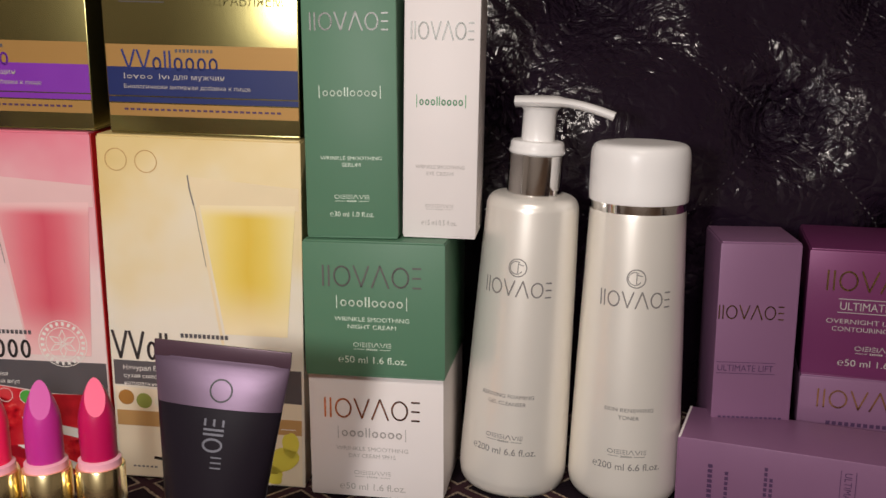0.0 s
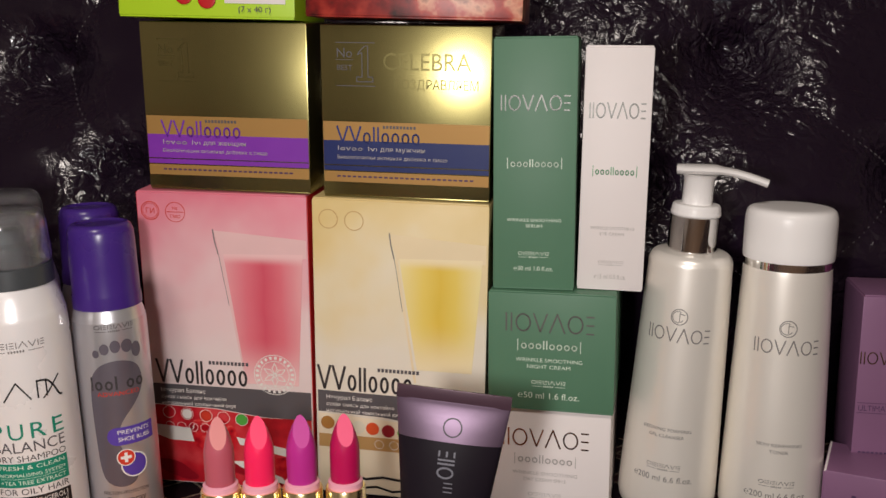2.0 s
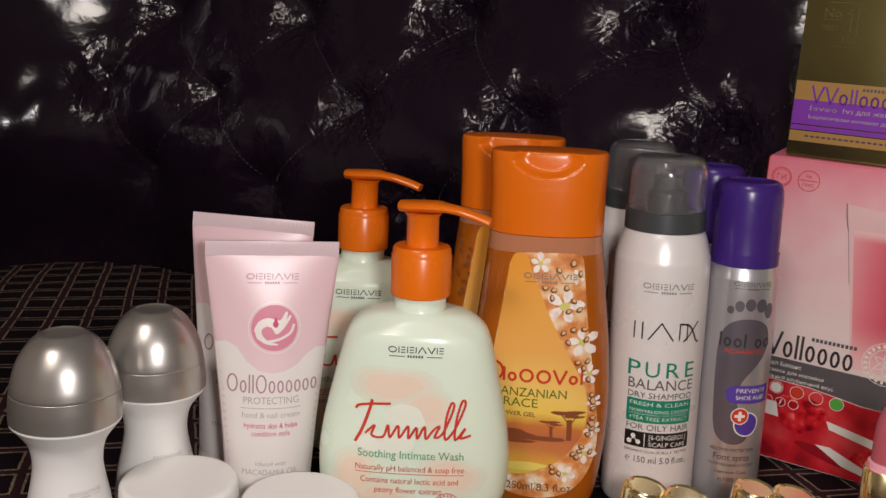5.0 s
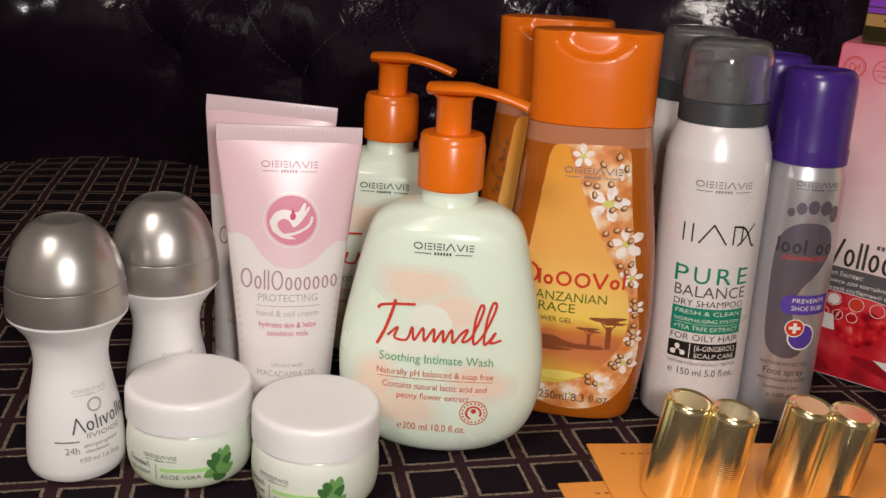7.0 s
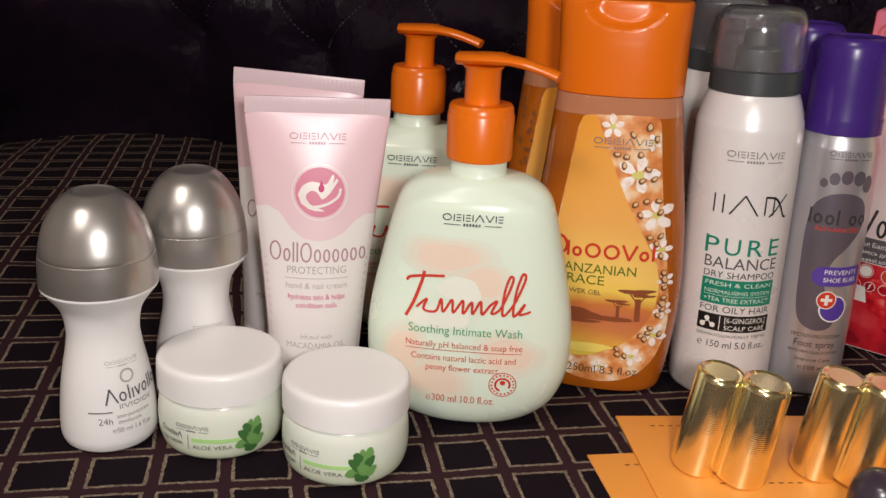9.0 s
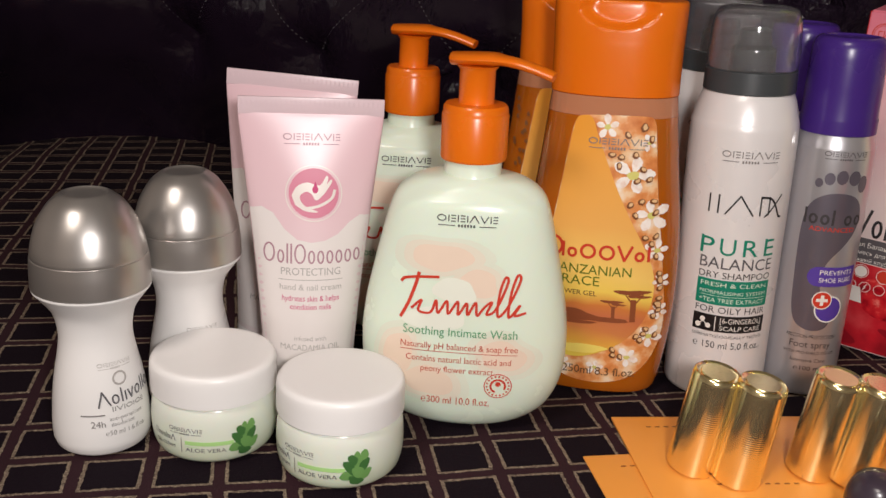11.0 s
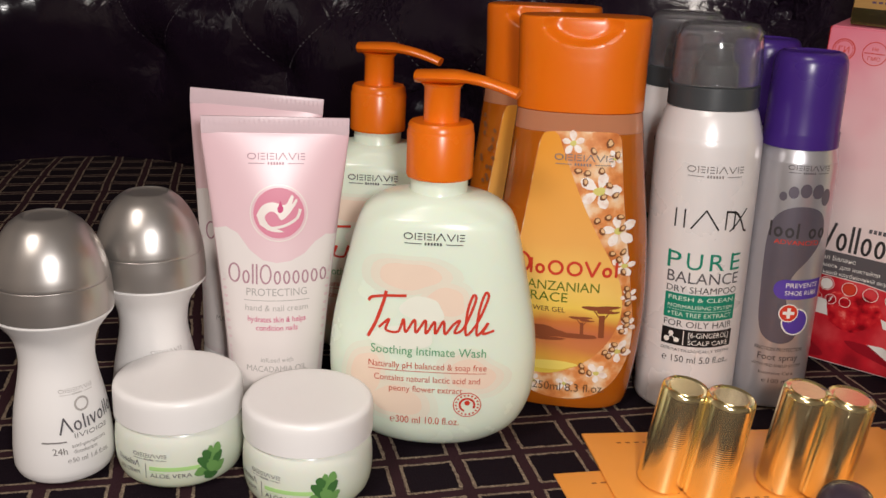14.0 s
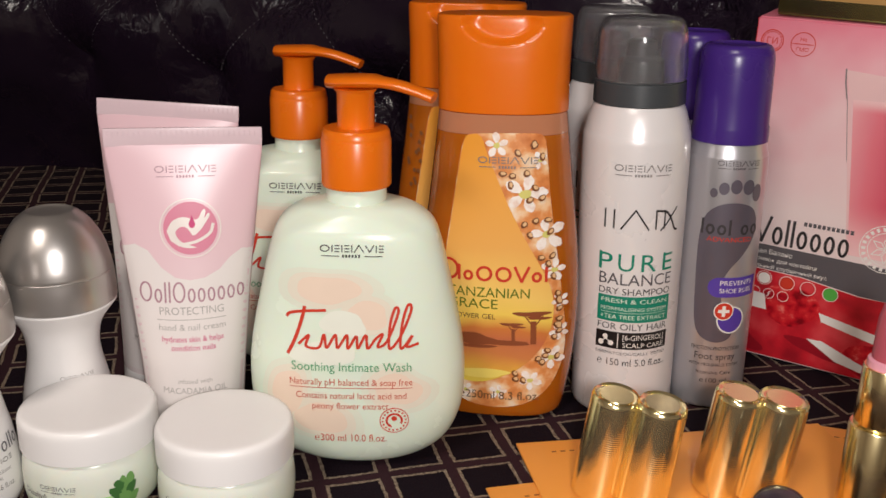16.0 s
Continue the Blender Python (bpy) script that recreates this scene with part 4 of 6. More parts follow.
# ---- make-up ----
def lipstick(m, k, label):
    ob = thing("lipstick", m, label, "lipstick", "open lipsticks")
    part("base", lathe([(0, 0.0098), (0.0006, 0.0103), (0.0006, 0.0103), (0.044, 0.0103), (0.0446, 0.0098), (0.0446, 0.0098), (0.0447, 0.009)], seg=40), GOLD, ob)
    part("inner_tube", lathe([(0.0447, 0.0088), (0.045, 0.009), (0.0685, 0.009), (0.069, 0.0086), (0.069, 0.0076), (0.066, 0.0074)], seg=40, top=False), GOLD, ob)
    part("ring", lathe([(0.0665, 0.0078), (0.0715, 0.0078), (0.0722, 0.0068)], seg=36), LIP_RING, ob, "pink plastic ring")
    body = lathe([(0.072, 0.0066), (0.085, 0.0067), (0.0905, 0.0061), (0.0960, 0.0045), (0.1000, 0.0027), (0.1032, 0.0008)], 4, 40)
    cut_n, cut_p = Vector((0.12, -0.86, 0.5)).normalized(), Vector((0, -0.0018, 0.0975))
    bmesh.ops.bisect_plane(body, geom=body.verts[:] + body.edges[:] + body.faces[:], plane_co=cut_p, plane_no=cut_n, clear_outer=True)
    bullet = part("bullet", body, LIP[k], ob, "lipstick bullet")
    face = bmesh.new()
    me = bullet.data
    pts = [v.co.copy() for v in me.vertices if abs((v.co - cut_p).dot(cut_n)) < 1e-6]
    c = sum(pts, Vector()) / len(pts)
    ux = cut_n.cross(Vector((0, 0, 1))).normalized()
    uy = cut_n.cross(ux)
    pts.sort(key=lambda q: math.atan2((q - c).dot(uy), (q - c).dot(ux)))
    f = face.faces.new([face.verts.new(q) for q in pts])
    f.normal_update()
    if f.normal.dot(cut_n) < 0:
        f.normal_flip()
    bmesh.ops.inset_region(face, faces=[f], thickness=0.0004, depth=0.0003)
    part("slanted_tip", face, LIP_CUT[k], bullet, "slanted cut tip")
    return ob


CARD_Z = 0.0016
for k, (x, y, name) in enumerate(((-0.1845, 0.322, "dusty rose"), (-0.1668, 0.324, "coral pink"), (-0.1482, 0.3265, "violet pink"), (-0.1290, 0.329, "crimson"))):
    lipstick(pose(x, y, CARD_Z, 0, 0, 12), k, "open %s lipstick in a polished gold case" % name)


def lip_cap(m, label):
    ob = thing("gold_lipstick", m, label, "lipstick", "closed gold lipsticks")
    part("shell", lathe([(0, 0.0099), (0.0005, 0.0104), (0.0005, 0.0104), (0.0445, 0.0100), (0.0460, 0.0097), (0.0467, 0.0089), (0.0467, 0.0089), (0.0461, 0.0078), (0.0460, 0.0055)], seg=44), RINGED, ob)
    part("seal", lathe([(0.0459, 0.0072), (0.0465, 0.0068), (0.0465, 0.003)], seg=32), GOLD, ob)
    return ob


for x, y, rx, ry in ((-0.2834, 0.2900, 4, 6), (-0.2648, 0.2924, 4, 5), (-0.2400, 0.3180, 4, 5), (-0.2238, 0.3220, 4, 5)):
    lip_cap(pose(x, y, CARD_Z + 0.001) @ pose(0, 0, 0, rx, ry, 20), "closed polished gold lipstick standing on orange leaflet")

dark_cap = thing("mascara", pose(-0.2105, 0.2775, CARD_Z + 0.001), "glossy plum black rounded cosmetic tube on orange leaflet", "cosmetic")
part("shell", lathe([(0, 0.0105), (0.001, 0.0112), (0.017, 0.0112), (0.0235, 0.0102), (0.0280, 0.0074), (0.0298, 0.003)], 3), PLUM_BLACK, dark_cap)

the_tube = thing("foundation_tube", pose(-0.0900, 0.3175, -0.002, 0, 0, -4) @ pose(0, 0, 0, -3, 5, 0), "black and metallic lilac foundation tube standing on its cap", "tube")
ONE_ROWS = dense(rows4([(0.016, 0.0135, 0.0135, 2.0), (0.03, 0.0150, 0.0130, 2.0), (0.06, 0.0183, 0.0105, 2.0), (0.095, 0.0225, 0.0050, 2.1), (0.112, 0.0245, 0.0014, 2.3), (0.116, 0.025, 0.0008, 2.4), (0.116, 0.025, 0.0008, 2.4)]), 5)
ONE_SEAM = (0.0990, *(float(np.interp(0.0990, [r[0] for r in ONE_ROWS], [r[k] for r in ONE_ROWS])) for k in (1, 2, 3)))
part("body", loft([r for r in ONE_ROWS if r[0] < 0.0985] + [ONE_SEAM], 56), BLACK_TUBE, the_tube, "matt black lower tube")
part("shoulder", loft([(0.0991, *ONE_SEAM[1:])] + [r for r in ONE_ROWS if r[0] > 0.0995], 56), LILAC_TUBE, the_tube, "metallic lilac upper tube")
part("crimp", slab(0.0502, 0.0012, 0.006, 0.0003, z=0.1155), material("plum_crimp", (0.07, 0.036, 0.052), 0.35, metal=0.3, grain=0.05), the_tube, "crimped plum end")
part("cap", lathe([(0.005, 0.0122), (0.006, 0.013), (0.0155, 0.0134), (0.016, 0.0128)]), BLACK_TUBE, the_tube)


def card(x, y, yaw, z, w, d, label):
    ob = thing("orange_card", pose(x, y, z, 0, 0, yaw), label, "card", "orange cards")
    sheet = slab(w, d, 0.0012, 0.0003, w / 2, -d / 2, 0)
    part("sheet", sheet, ORANGE_PAPER, ob)
    return ob


card_a = card(-0.328, 0.309, 38, 0.0004, 0.15, 0.085, "glossy orange leaflet lying under lipstick caps")
card_b = card(-0.325, 0.271, 42, -0.0009, 0.1, 0.075, "glossy orange leaflet half under another")
card_c = card(-0.217, 0.398, 12, 0.0002, 0.13, 0.11, "glossy orange leaflet lying under the open lipsticks")
blue = thing("blue_leaflet", pose(-0.092, 0.405, -0.0008, 0, 0, -8), "pale blue paper leaflet beside the cartons", "leaflet")
part("sheet", slab(0.125, 0.045, 0.0012, 0.0003), BLUE_PAPER, blue)

# ---- prints on the cartons ----
def cream_print(ob, d, ink_brand, ink_text, lines, ml, du, dv):
    at = lambda u, v, lift: Vector((u + du, -d / 2 - lift, v + dv))
    put(ob, "brand_mark", mark(0, 0.0455, 0.049, 0.0105, "IIOVAO=", 0.09), at, ink_brand, step=0)
    put(ob, "line_mark", mark(0, 0.0357, 0.031, 0.0050, "oooIIoooo", 0.14) + rect(-0.0175, 0.0345, -0.0171, 0.0345 + 0.0066) + rect(0.0171, 0.0345, 0.0175, 0.0345 + 0.0066), at, ink_text, step=0)
    put(ob, "lettering", words(lines[0], 0, 0.0284, 0.037, 0.0022) + words(lines[1], 0, 0.0246, 0.024, 0.0022) + words(ml, 0, 0.0072, 0.034, 0.0036), at, ink_text, step=0)
    put(ob, "maker_mark", maker(0, 0.0155, 0.019), at, ink_text, step=0)


cream_print(night_box, 0.069, INK_SILVER, INK_PALE, ("WRINKLE SMOOTHING", "NIGHT CREAM"), "℮50 ml 1.6 fl.oz.", -0.001, 0.0)
cream_print(day_box, 0.068, INK_BRONZE, INK_PALE_GREY, ("WRINKLE SMOOTHING", "DAY CREAM SPF15"), "℮50 ml 1.6 fl.oz.", -0.0022, -0.0033)


def serum_print(ob, d, w, ink_brand, ink_text, ink_line, lines, ml, dz):
    at = flat(d)
    put(ob, "brand_mark", mark(0, 0.0955 + dz, w * 0.83, 0.0082, "IIOVAO=", 0.09), at, ink_brand, step=0)
    put(ob, "line_mark", mark(0, 0.0655 + dz, w * 0.58, 0.0042, "oooIIoooo", 0.14) + rect(-w * 0.33, 0.0645 + dz, -w * 0.33 + 0.0004, 0.0705 + dz) + rect(w * 0.33 - 0.0004, 0.0645 + dz, w * 0.33, 0.0705 + dz), at, ink_line, step=0)
    put(ob, "lettering", words(lines[0], 0, 0.0358 + dz, w * 0.66, 0.0018) + words(lines[1], 0, 0.0326 + dz, w * (0.2 if len(lines[1]) < 6 else 0.36), 0.0018) + words(ml, 0, 0.0086 + dz, w * 0.48, 0.0026), at, ink_text, step=0)
    put(ob, "maker_mark", maker(0, 0.0172 + dz, w * 0.38), at, ink_text, step=0)


serum_print(serum_box, 0.0445, 0.0445, INK_SILVER, INK_PALE, INK_PALE, ("WRINKLE SMOOTHING", "SERUM"), "℮30 ml 1.0 fl.oz.", 0.002)
serum_print(eye_box, 0.036, 0.0355, INK_SILVER, INK_PALE_GREY, INK_SOFT_GREEN, ("WRINKLE SMOOTHING", "EYE CREAM"), "℮15 ml 0.5 fl.oz.", -0.0022)

at = flat(0.044)
put(plum_tall, "brand_mark", mark(-0.003, 0.0905, 0.032, 0.0072, "IIOVAO=", 0.09), at, INK_GOLD, step=0)
put(plum_tall, "lettering", words("ULTIMATE LIFT", -0.004, 0.0632, 0.0275, 0.0034) + rect(-0.0185, 0.0618, 0.0105, 0.0621) + rect(-0.0185, 0.0677, 0.0105, 0.0680), at, INK_PLUM, step=0)
put(plum_tall, "small_print", [r for k in range(14) for r in rect(-0.016 + 0.0023 * k, 0.0375, -0.0145 + 0.0023 * k, 0.039)], at, INK_PLUM, step=0)
at = flat(0.069)
put(plum_cube, "brand_mark", mark(-0.001, 0.0455, 0.051, 0.0105, "IIOVAO=", 0.09), at, INK_GOLD, step=0)
put(plum_cube, "lettering", words("ULTIMATE LIFT", -0.002, 0.0358, 0.034, 0.0042) + rect(-0.020, 0.0342, 0.016, 0.0346) + rect(-0.020, 0.0412, 0.016, 0.0416) + words("OVERNIGHT LIFTING &", -0.002, 0.0287, 0.046, 0.0024) + words("CONTOURING CREAM", -0.002, 0.0247, 0.04, 0.0024) + words("℮50 ml 1.6 fl.oz.", 0, 0.0065, 0.036, 0.0036), at, INK_PALE_GREY, step=0)
put(plum_cube, "maker_mark", maker(0, 0.0148, 0.021), at, INK_PALE_GREY, step=0)
put(plum_day, "brand_mark", mark(-0.001, 0.042, 0.051, 0.0100, "IIOVAO=", 0.09), at, INK_GOLD, step=0)
put(plum_day, "small_print", [r for k in range(14) for r in rect(-0.021 + 0.003 * k, 0.033, -0.019 + 0.003 * k, 0.035)], at, INK_PLUM, step=0)
at = flat(0.043)
put(plum_low, "small_print", [r for u, n, t in ((-0.053, 8, 0.0022), (-0.045, 7, 0.0016), (-0.027, 9, 0.0015), (-0.0245, 7, 0.0015)) for k in range(n) for r in rect(u, 0.006 + 0.0026 * k, u + t, 0.0078 + 0.0026 * k)] + words("ULTIMATE LIFT", 0.008, 0.019, 0.026, 0.0034, turn=-90) + rect(0.0062, 0.005, 0.0065, 0.033) + rect(0.0128, 0.005, 0.0131, 0.033), at, INK_PLUM, step=0)
put(plum_low, "brand_mark", mark(0.04, 0.019, 0.03, 0.008, "IIOVAO=", 0.09, turn=-90), at, INK_GOLD, step=0)


# gold cartons
EMBOSS = material("embossed_gold_foil", (0.27, 0.235, 0.093), 0.28, metal=0.95, grain=0.03, spread=0.1, spread_scale=12)
WRAP = material("matt_gold_band", srgb(170, 130, 72), 0.5, metal=0.3, grain=0.04)
for ob, w, stripe, who, brand in ((gold_a, 0.096, ink("purple_stripe", (126, 48, 168)), "для женщин", INK_VIOLET), (gold_b, 0.094, ink("blue_stripe", (24, 38, 96)), "для мужчин", INK_BLUE)):
    at = flat(0.055)
    h = w / 2 - 0.0006
    put(ob, "band", rect(-h, 0.0317, h, 0.0422), at, WRAP, 0.0001, 0)
    put(ob, "stripe", rect(-h, 0.0182, h, 0.0317) + rect(-h, 0.0150, h, 0.0176), at, stripe, 0.0001, 0, "coloured stripe")
    put(ob, "band", rect(-h, 0.0085, h, 0.0144), at, WRAP, 0.0001, 0)
    put(ob, "brand_mark", mark(-0.0152, 0.0302, 0.0466, 0.0094, "VVoIIoooo", 0.11), at, brand, 0.0002, 0)
    put(ob, "maker_mark", [r for k in range(10) for r in rect(-0.0125 + 0.0019 * k, 0.0388, -0.0112 + 0.0019 * k, 0.0404)], at, INK_BAND, 0.0002, 0)
    put(ob, "lettering", words(who, -0.014, 0.0262, 0.025, 0.0026, "LEFT") + words("Биологически активная добавка к пище", -0.0385, 0.0216, 0.062, 0.0020, "LEFT") + mark(-0.027, 0.0262, 0.0225, 0.0026, "Iovoo Ivi", 0.18), at, INK_PALE_GREY, 0.0003, 0)
    put(ob, "small_print", [r for k in range(26) for r in rect(-0.039 + 0.003 * k, 0.0112, -0.037 + 0.003 * k, 0.0122)], at, INK_PLUM, 0.0002, 0)
    put(ob, "award_lettering", words("No", -0.0335, 0.0768, 0.0085, 0.0052) + words("BEST", -0.0335, 0.0700, 0.0085, 0.0030) + stroke([(-0.0262, 0.0790), (-0.0222, 0.0830), (-0.0205, 0.0830), (-0.0205, 0.0665), (-0.0178, 0.0665), (-0.0178, 0.0640), (-0.0268, 0.0640), (-0.0268, 0.0665), (-0.0238, 0.0665), (-0.0238, 0.0795), (-0.0262, 0.0785)], 0.0005) + rect(-0.0385, 0.0845, -0.0165, 0.0849) + rect(-0.0385, 0.0755, -0.0285, 0.0758) + rect(-0.0385, 0.0615, -0.0165, 0.0619), at, EMBOSS if ob is gold_a else INK_BAND, 0.0001, 0)
    rows = [("CELEBRA", -0.012, 0.0705, 0.048, 0.0095), ("ПОЗДРАВЛЯЕМ", -0.006, 0.0605, 0.046, 0.0052)]
    if ob is gold_b:
        put(ob, "embossed_lettering", [t for body, u, v, wd, hh in rows for t in words(body, u, v, wd, hh, "LEFT")], at, EMBOSS, 0.0001, 0)

# drink mix cartons
for ob, w, top, juice, drop, flavour in ((red_box, 0.101, 0.185, gradient(ink("strawberry_drink", (226, 108, 122)), [(0.0, srgb(232, 160, 166)), (0.28, srgb(224, 116, 130)), (0.5, srgb(212, 84, 104)), (0.72, srgb(222, 112, 126)), (1.0, srgb(232, 168, 172))], "X", -0.001, 0.048), 0.069, "натуральный клубничный вкус"), (yel_box, 0.1, 0.182, gradient(ink("vanilla_drink", (236, 206, 96)), [(0.0, srgb(240, 224, 160)), (0.3, srgb(234, 208, 104)), (0.5, srgb(226, 194, 76)), (0.7, srgb(232, 206, 100)), (1.0, srgb(240, 226, 168))], "X", -0.001, 0.048), 0.083, "натуральный ванильный вкус")):
    at = flat(0.062)
    h = w / 2 - 0.0008
    fading(juice, srgb(238, 196, 196) if ob is red_box else srgb(242, 226, 186), drop - 0.004, drop + 0.03, 0.1425, 0.1495)
    glass = ink("glass_highlight", (230, 190, 190)) if ob is red_box else ink("glass_shine", (234, 216, 178))
    put(ob, "glass_picture", [[(-0.0055, 0.163), (h, 0.159), (h, 0.148), (-0.0012, 0.148)]] + stroke([(-0.0015, 0.148), (0.0095, 0.075)], 0.0014), at, glass, 0.0001, 0, "printed picture of a glass")
    put(ob, "glass_edge", stroke([(-0.0055, 0.1635), (-0.0048, 0.157), (-0.0030, 0.149)], 0.0007) + stroke([(-0.0028, 0.149), (0.0020, 0.118)], 0.0003), at, INK_GREY, 0.0003, 0)
    put(ob, "drink_picture", [[(0.0, 0.1490), (0.0475, 0.1505), (0.0425, drop), (0.0105, drop)]], at, juice, 0.00022, 0, "printed picture of the drink")
    put(ob, "brand_mark", mark(-0.0175 if ob is red_box else -0.0205, 0.0668, 0.0565, 0.0150, "VVoIIoooo", 0.10), at, INK_DARK, 0.0003, 0)
    put(ob, "maker_mark", [r for k in range(11) for r in rect(-0.0128 + 0.0023 * k, 0.0800, -0.0112 + 0.0023 * k, 0.0822)], at, INK_BAND, 0.0003, 0)
    put(ob, "band", [[(-h, 0.0525), (-0.01, 0.0515), (0.02, 0.0475), (h, 0.0470), (h, 0.0652), (-h, 0.0660)]], at, INK_BAND, 0.0001, 0, "slate grey printed band")
    put(ob, "lettering", words("Нэчурал Баланс", -0.044, 0.0608, 0.028, 0.0027, "LEFT") + words("сухая смесь для коктейля", -0.044, 0.0566, 0.041, 0.0023, "LEFT") + words(flavour, -0.044, 0.0525, 0.047, 0.0023, "LEFT"), at, INK_WHITE, 0.0003, 0)
put(red_box, "seal", ring(-0.0425, 0.1735, 0.0056, 0.0005) + ring(-0.0425, 0.1735, 0.0046, 0.0003) + words("ГИ", -0.0425, 0.1720, 0.0052, 0.0032) + ring(-0.0275, 0.173, 0.0060, 0.0004) + rect(-0.0325, 0.1729, -0.0225, 0.1733) + words("Не", -0.0275, 0.1745, 0.003, 0.0018) + words("ГМО", -0.0275, 0.1695, 0.006, 0.0020), flat(0.062), INK_RED, 0.0002, 0)
put(yel_box, "seal", ring(-0.041, 0.170, 0.0056, 0.0004) + ring(-0.026, 0.1695, 0.0056, 0.0004), flat(0.062), INK_TAN, 0.0002, 0)
petals = [q for k in range(6) for q in [[(0.0280 + math.cos(radians(60 * k + 90 + a)) * r, 0.0755 + math.sin(radians(60 * k + 90 + a)) * r) for r, a in ((0.0006, 0), (0.0042, -22), (0.0076, 0), (0.0042, 22))]]]
flower_lines = [s for q in petals for s in stroke(q + q[:1], 0.0005)]
put(red_box, "flower_seal", ring(0.0280, 0.0755, 0.0128, 0.0004) + ring(0.0280, 0.0755, 0.0090, 0.0004) + flower_lines + [r for k in range(22) for r in [[(0.0280 + rr * math.cos(radians(16.4 * k + dd)), 0.0755 + rr * math.sin(radians(16.4 * k + dd))) for rr, dd in ((0.0098, 0), (0.0118, 0), (0.0118, 8), (0.0098, 8))]]], flat(0.062), INK_WHITE, 0.0004, 0, "white flower seal")
at = flat(0.062)
STRAW = mottled(ink("strawberry_red", (206, 22, 40), 0.3), [(0.32, srgb(128, 8, 22)), (0.46, srgb(190, 20, 36)), (0.6, srgb(214, 44, 50)), (0.72, srgb(238, 130, 120))], 170)
STRAW_D = ink("strawberry_dark", (150, 10, 30))
put(red_box, "fruit_picture", [[(-0.0495, 0.0008), (0.0495, 0.0008), (0.0495, 0.0475), (0.02, 0.047), (-0.01, 0.051), (-0.0495, 0.052)]], at, mottled(ink("red_print", (206, 40, 52)), [(0.35, srgb(150, 14, 30)), (0.5, srgb(198, 26, 42)), (0.65, srgb(216, 66, 72))], 38), 0.0001, 0, "printed strawberries and red field")
put(red_box, "fruit", blob(-0.013, 0.0335, 0.0140, 0.0125, 4) + blob(0.03, 0.012, 0.014, 0.009, 6), at, STRAW, 0.0002, 0)
put(red_box, "fruit_shade", blob(-0.037, 0.009, 0.013, 0.005, 9, turn=-18) + blob(0.002, 0.012, 0.015, 0.0035, 11, turn=-12), at, STRAW_D, 0.0003, 0)
put(red_box, "white_print", [[(-0.0485, 0.0390), (-0.027, 0.0375), (-0.025, 0.0285), (-0.040, 0.0290), (-0.0485, 0.0320)], [(-0.002, 0.0170), (0.006, 0.0175), (0.030, 0.0080), (0.034, 0.0030), (0.014, 0.0075)], [(0.002, 0.0335), (0.048, 0.0250), (0.048, 0.0190), (0.004, 0.0285)]], at, INK_WHITE, 0.0004, 0)
put(red_box, "icons", [q for k, u in enumerate((-0.040, -0.0285, -0.0165, -0.0055, 0.006)) for q in ring(u, 0.0475 - 0.0006 * k, 0.0040, 0.0003)] + [q for u in (-0.040, -0.0325, -0.025, -0.0175) for q in ring(u, 0.0385 - 0.0003, 0.0030, 0.0003)] + stroke([(-0.0242, 0.0400), (-0.0254, 0.0384), (-0.0246, 0.0384), (-0.0257, 0.0366)], 0.0005) + disc(-0.0285, 0.0468, 0.0032), at, INK_WHITE, 0.0004, 0)
put(red_box, "green_icon", disc(0.006, 0.0451, 0.0036), at, ink("leaf_green", (84, 168, 70)), 0.0004, 0)
put(red_box, "red_icon", disc(-0.0165, 0.0463, 0.0036), at, INK_RED, 0.0004, 0)
put(yel_box, "white_field", [[(-0.049, 0.0008), (0.049, 0.0008), (0.049, 0.047), (-0.049, 0.0515)]], at, ink("cream_white", (236, 222, 196)), 0.0001, 0)
put(yel_box, "tan_band", rect(-0.049, 0.0297, 0.049, 0.0382), at, INK_TAN, 0.0002, 0)
put(yel_box, "icons", [q for u in (-0.012, -0.003, 0.006, 0.015, 0.026, 0.034) for q in ring(u, 0.0340, 0.0028, 0.0003)] + rect(0.038, 0.0325, 0.046, 0.033), at, INK_WHITE, 0.0003, 0)
for u, v, r, c in ((-0.0435, 0.0455, 0.0042, (170, 120, 60)), (-0.034, 0.0440, 0.0042, (150, 160, 80)), (-0.0245, 0.0440, 0.004, (226, 220, 200)), (-0.016, 0.0437, 0.004, (222, 86, 44)), (-0.0065, 0.0430, 0.004, (150, 30, 44)), (0.003, 0.0423, 0.004, (120, 170, 60))):
    put(yel_box, "icon", disc(u, v, r, 22), at, ink("icon", c), 0.0003, 0)
put(yel_box, "vanilla_pod", stroke([(-0.030, 0.012), (-0.020, 0.0105), (-0.010, 0.0125), (0.0, 0.0115), (0.012, 0.014), (0.024, 0.011)], 0.0016) + stroke([(-0.024, 0.004), (-0.014, 0.006), (-0.004, 0.0035), (0.01, 0.006)], 0.0014), at, INK_BLACK, 0.0003, 0, "printed dark vanilla pods")
put(yel_box, "flower_picture", blob(0.038, 0.015, 0.009, 0.007, 3, turn=30) + blob(0.03, 0.008, 0.010, 0.005, 5, turn=-20) + blob(0.043, 0.024, 0.004, 0.008, 8), at, ink("petal_yellow", (226, 214, 84)), 0.0003, 0, "printed yellow blossom")
put(yel_box, "small_print", [r for k in range(6) for r in rect(-0.042 + 0.0023 * k, 0.006, -0.0405 + 0.0023 * k, 0.007)], at, INK_GREY, 0.0003, 0)

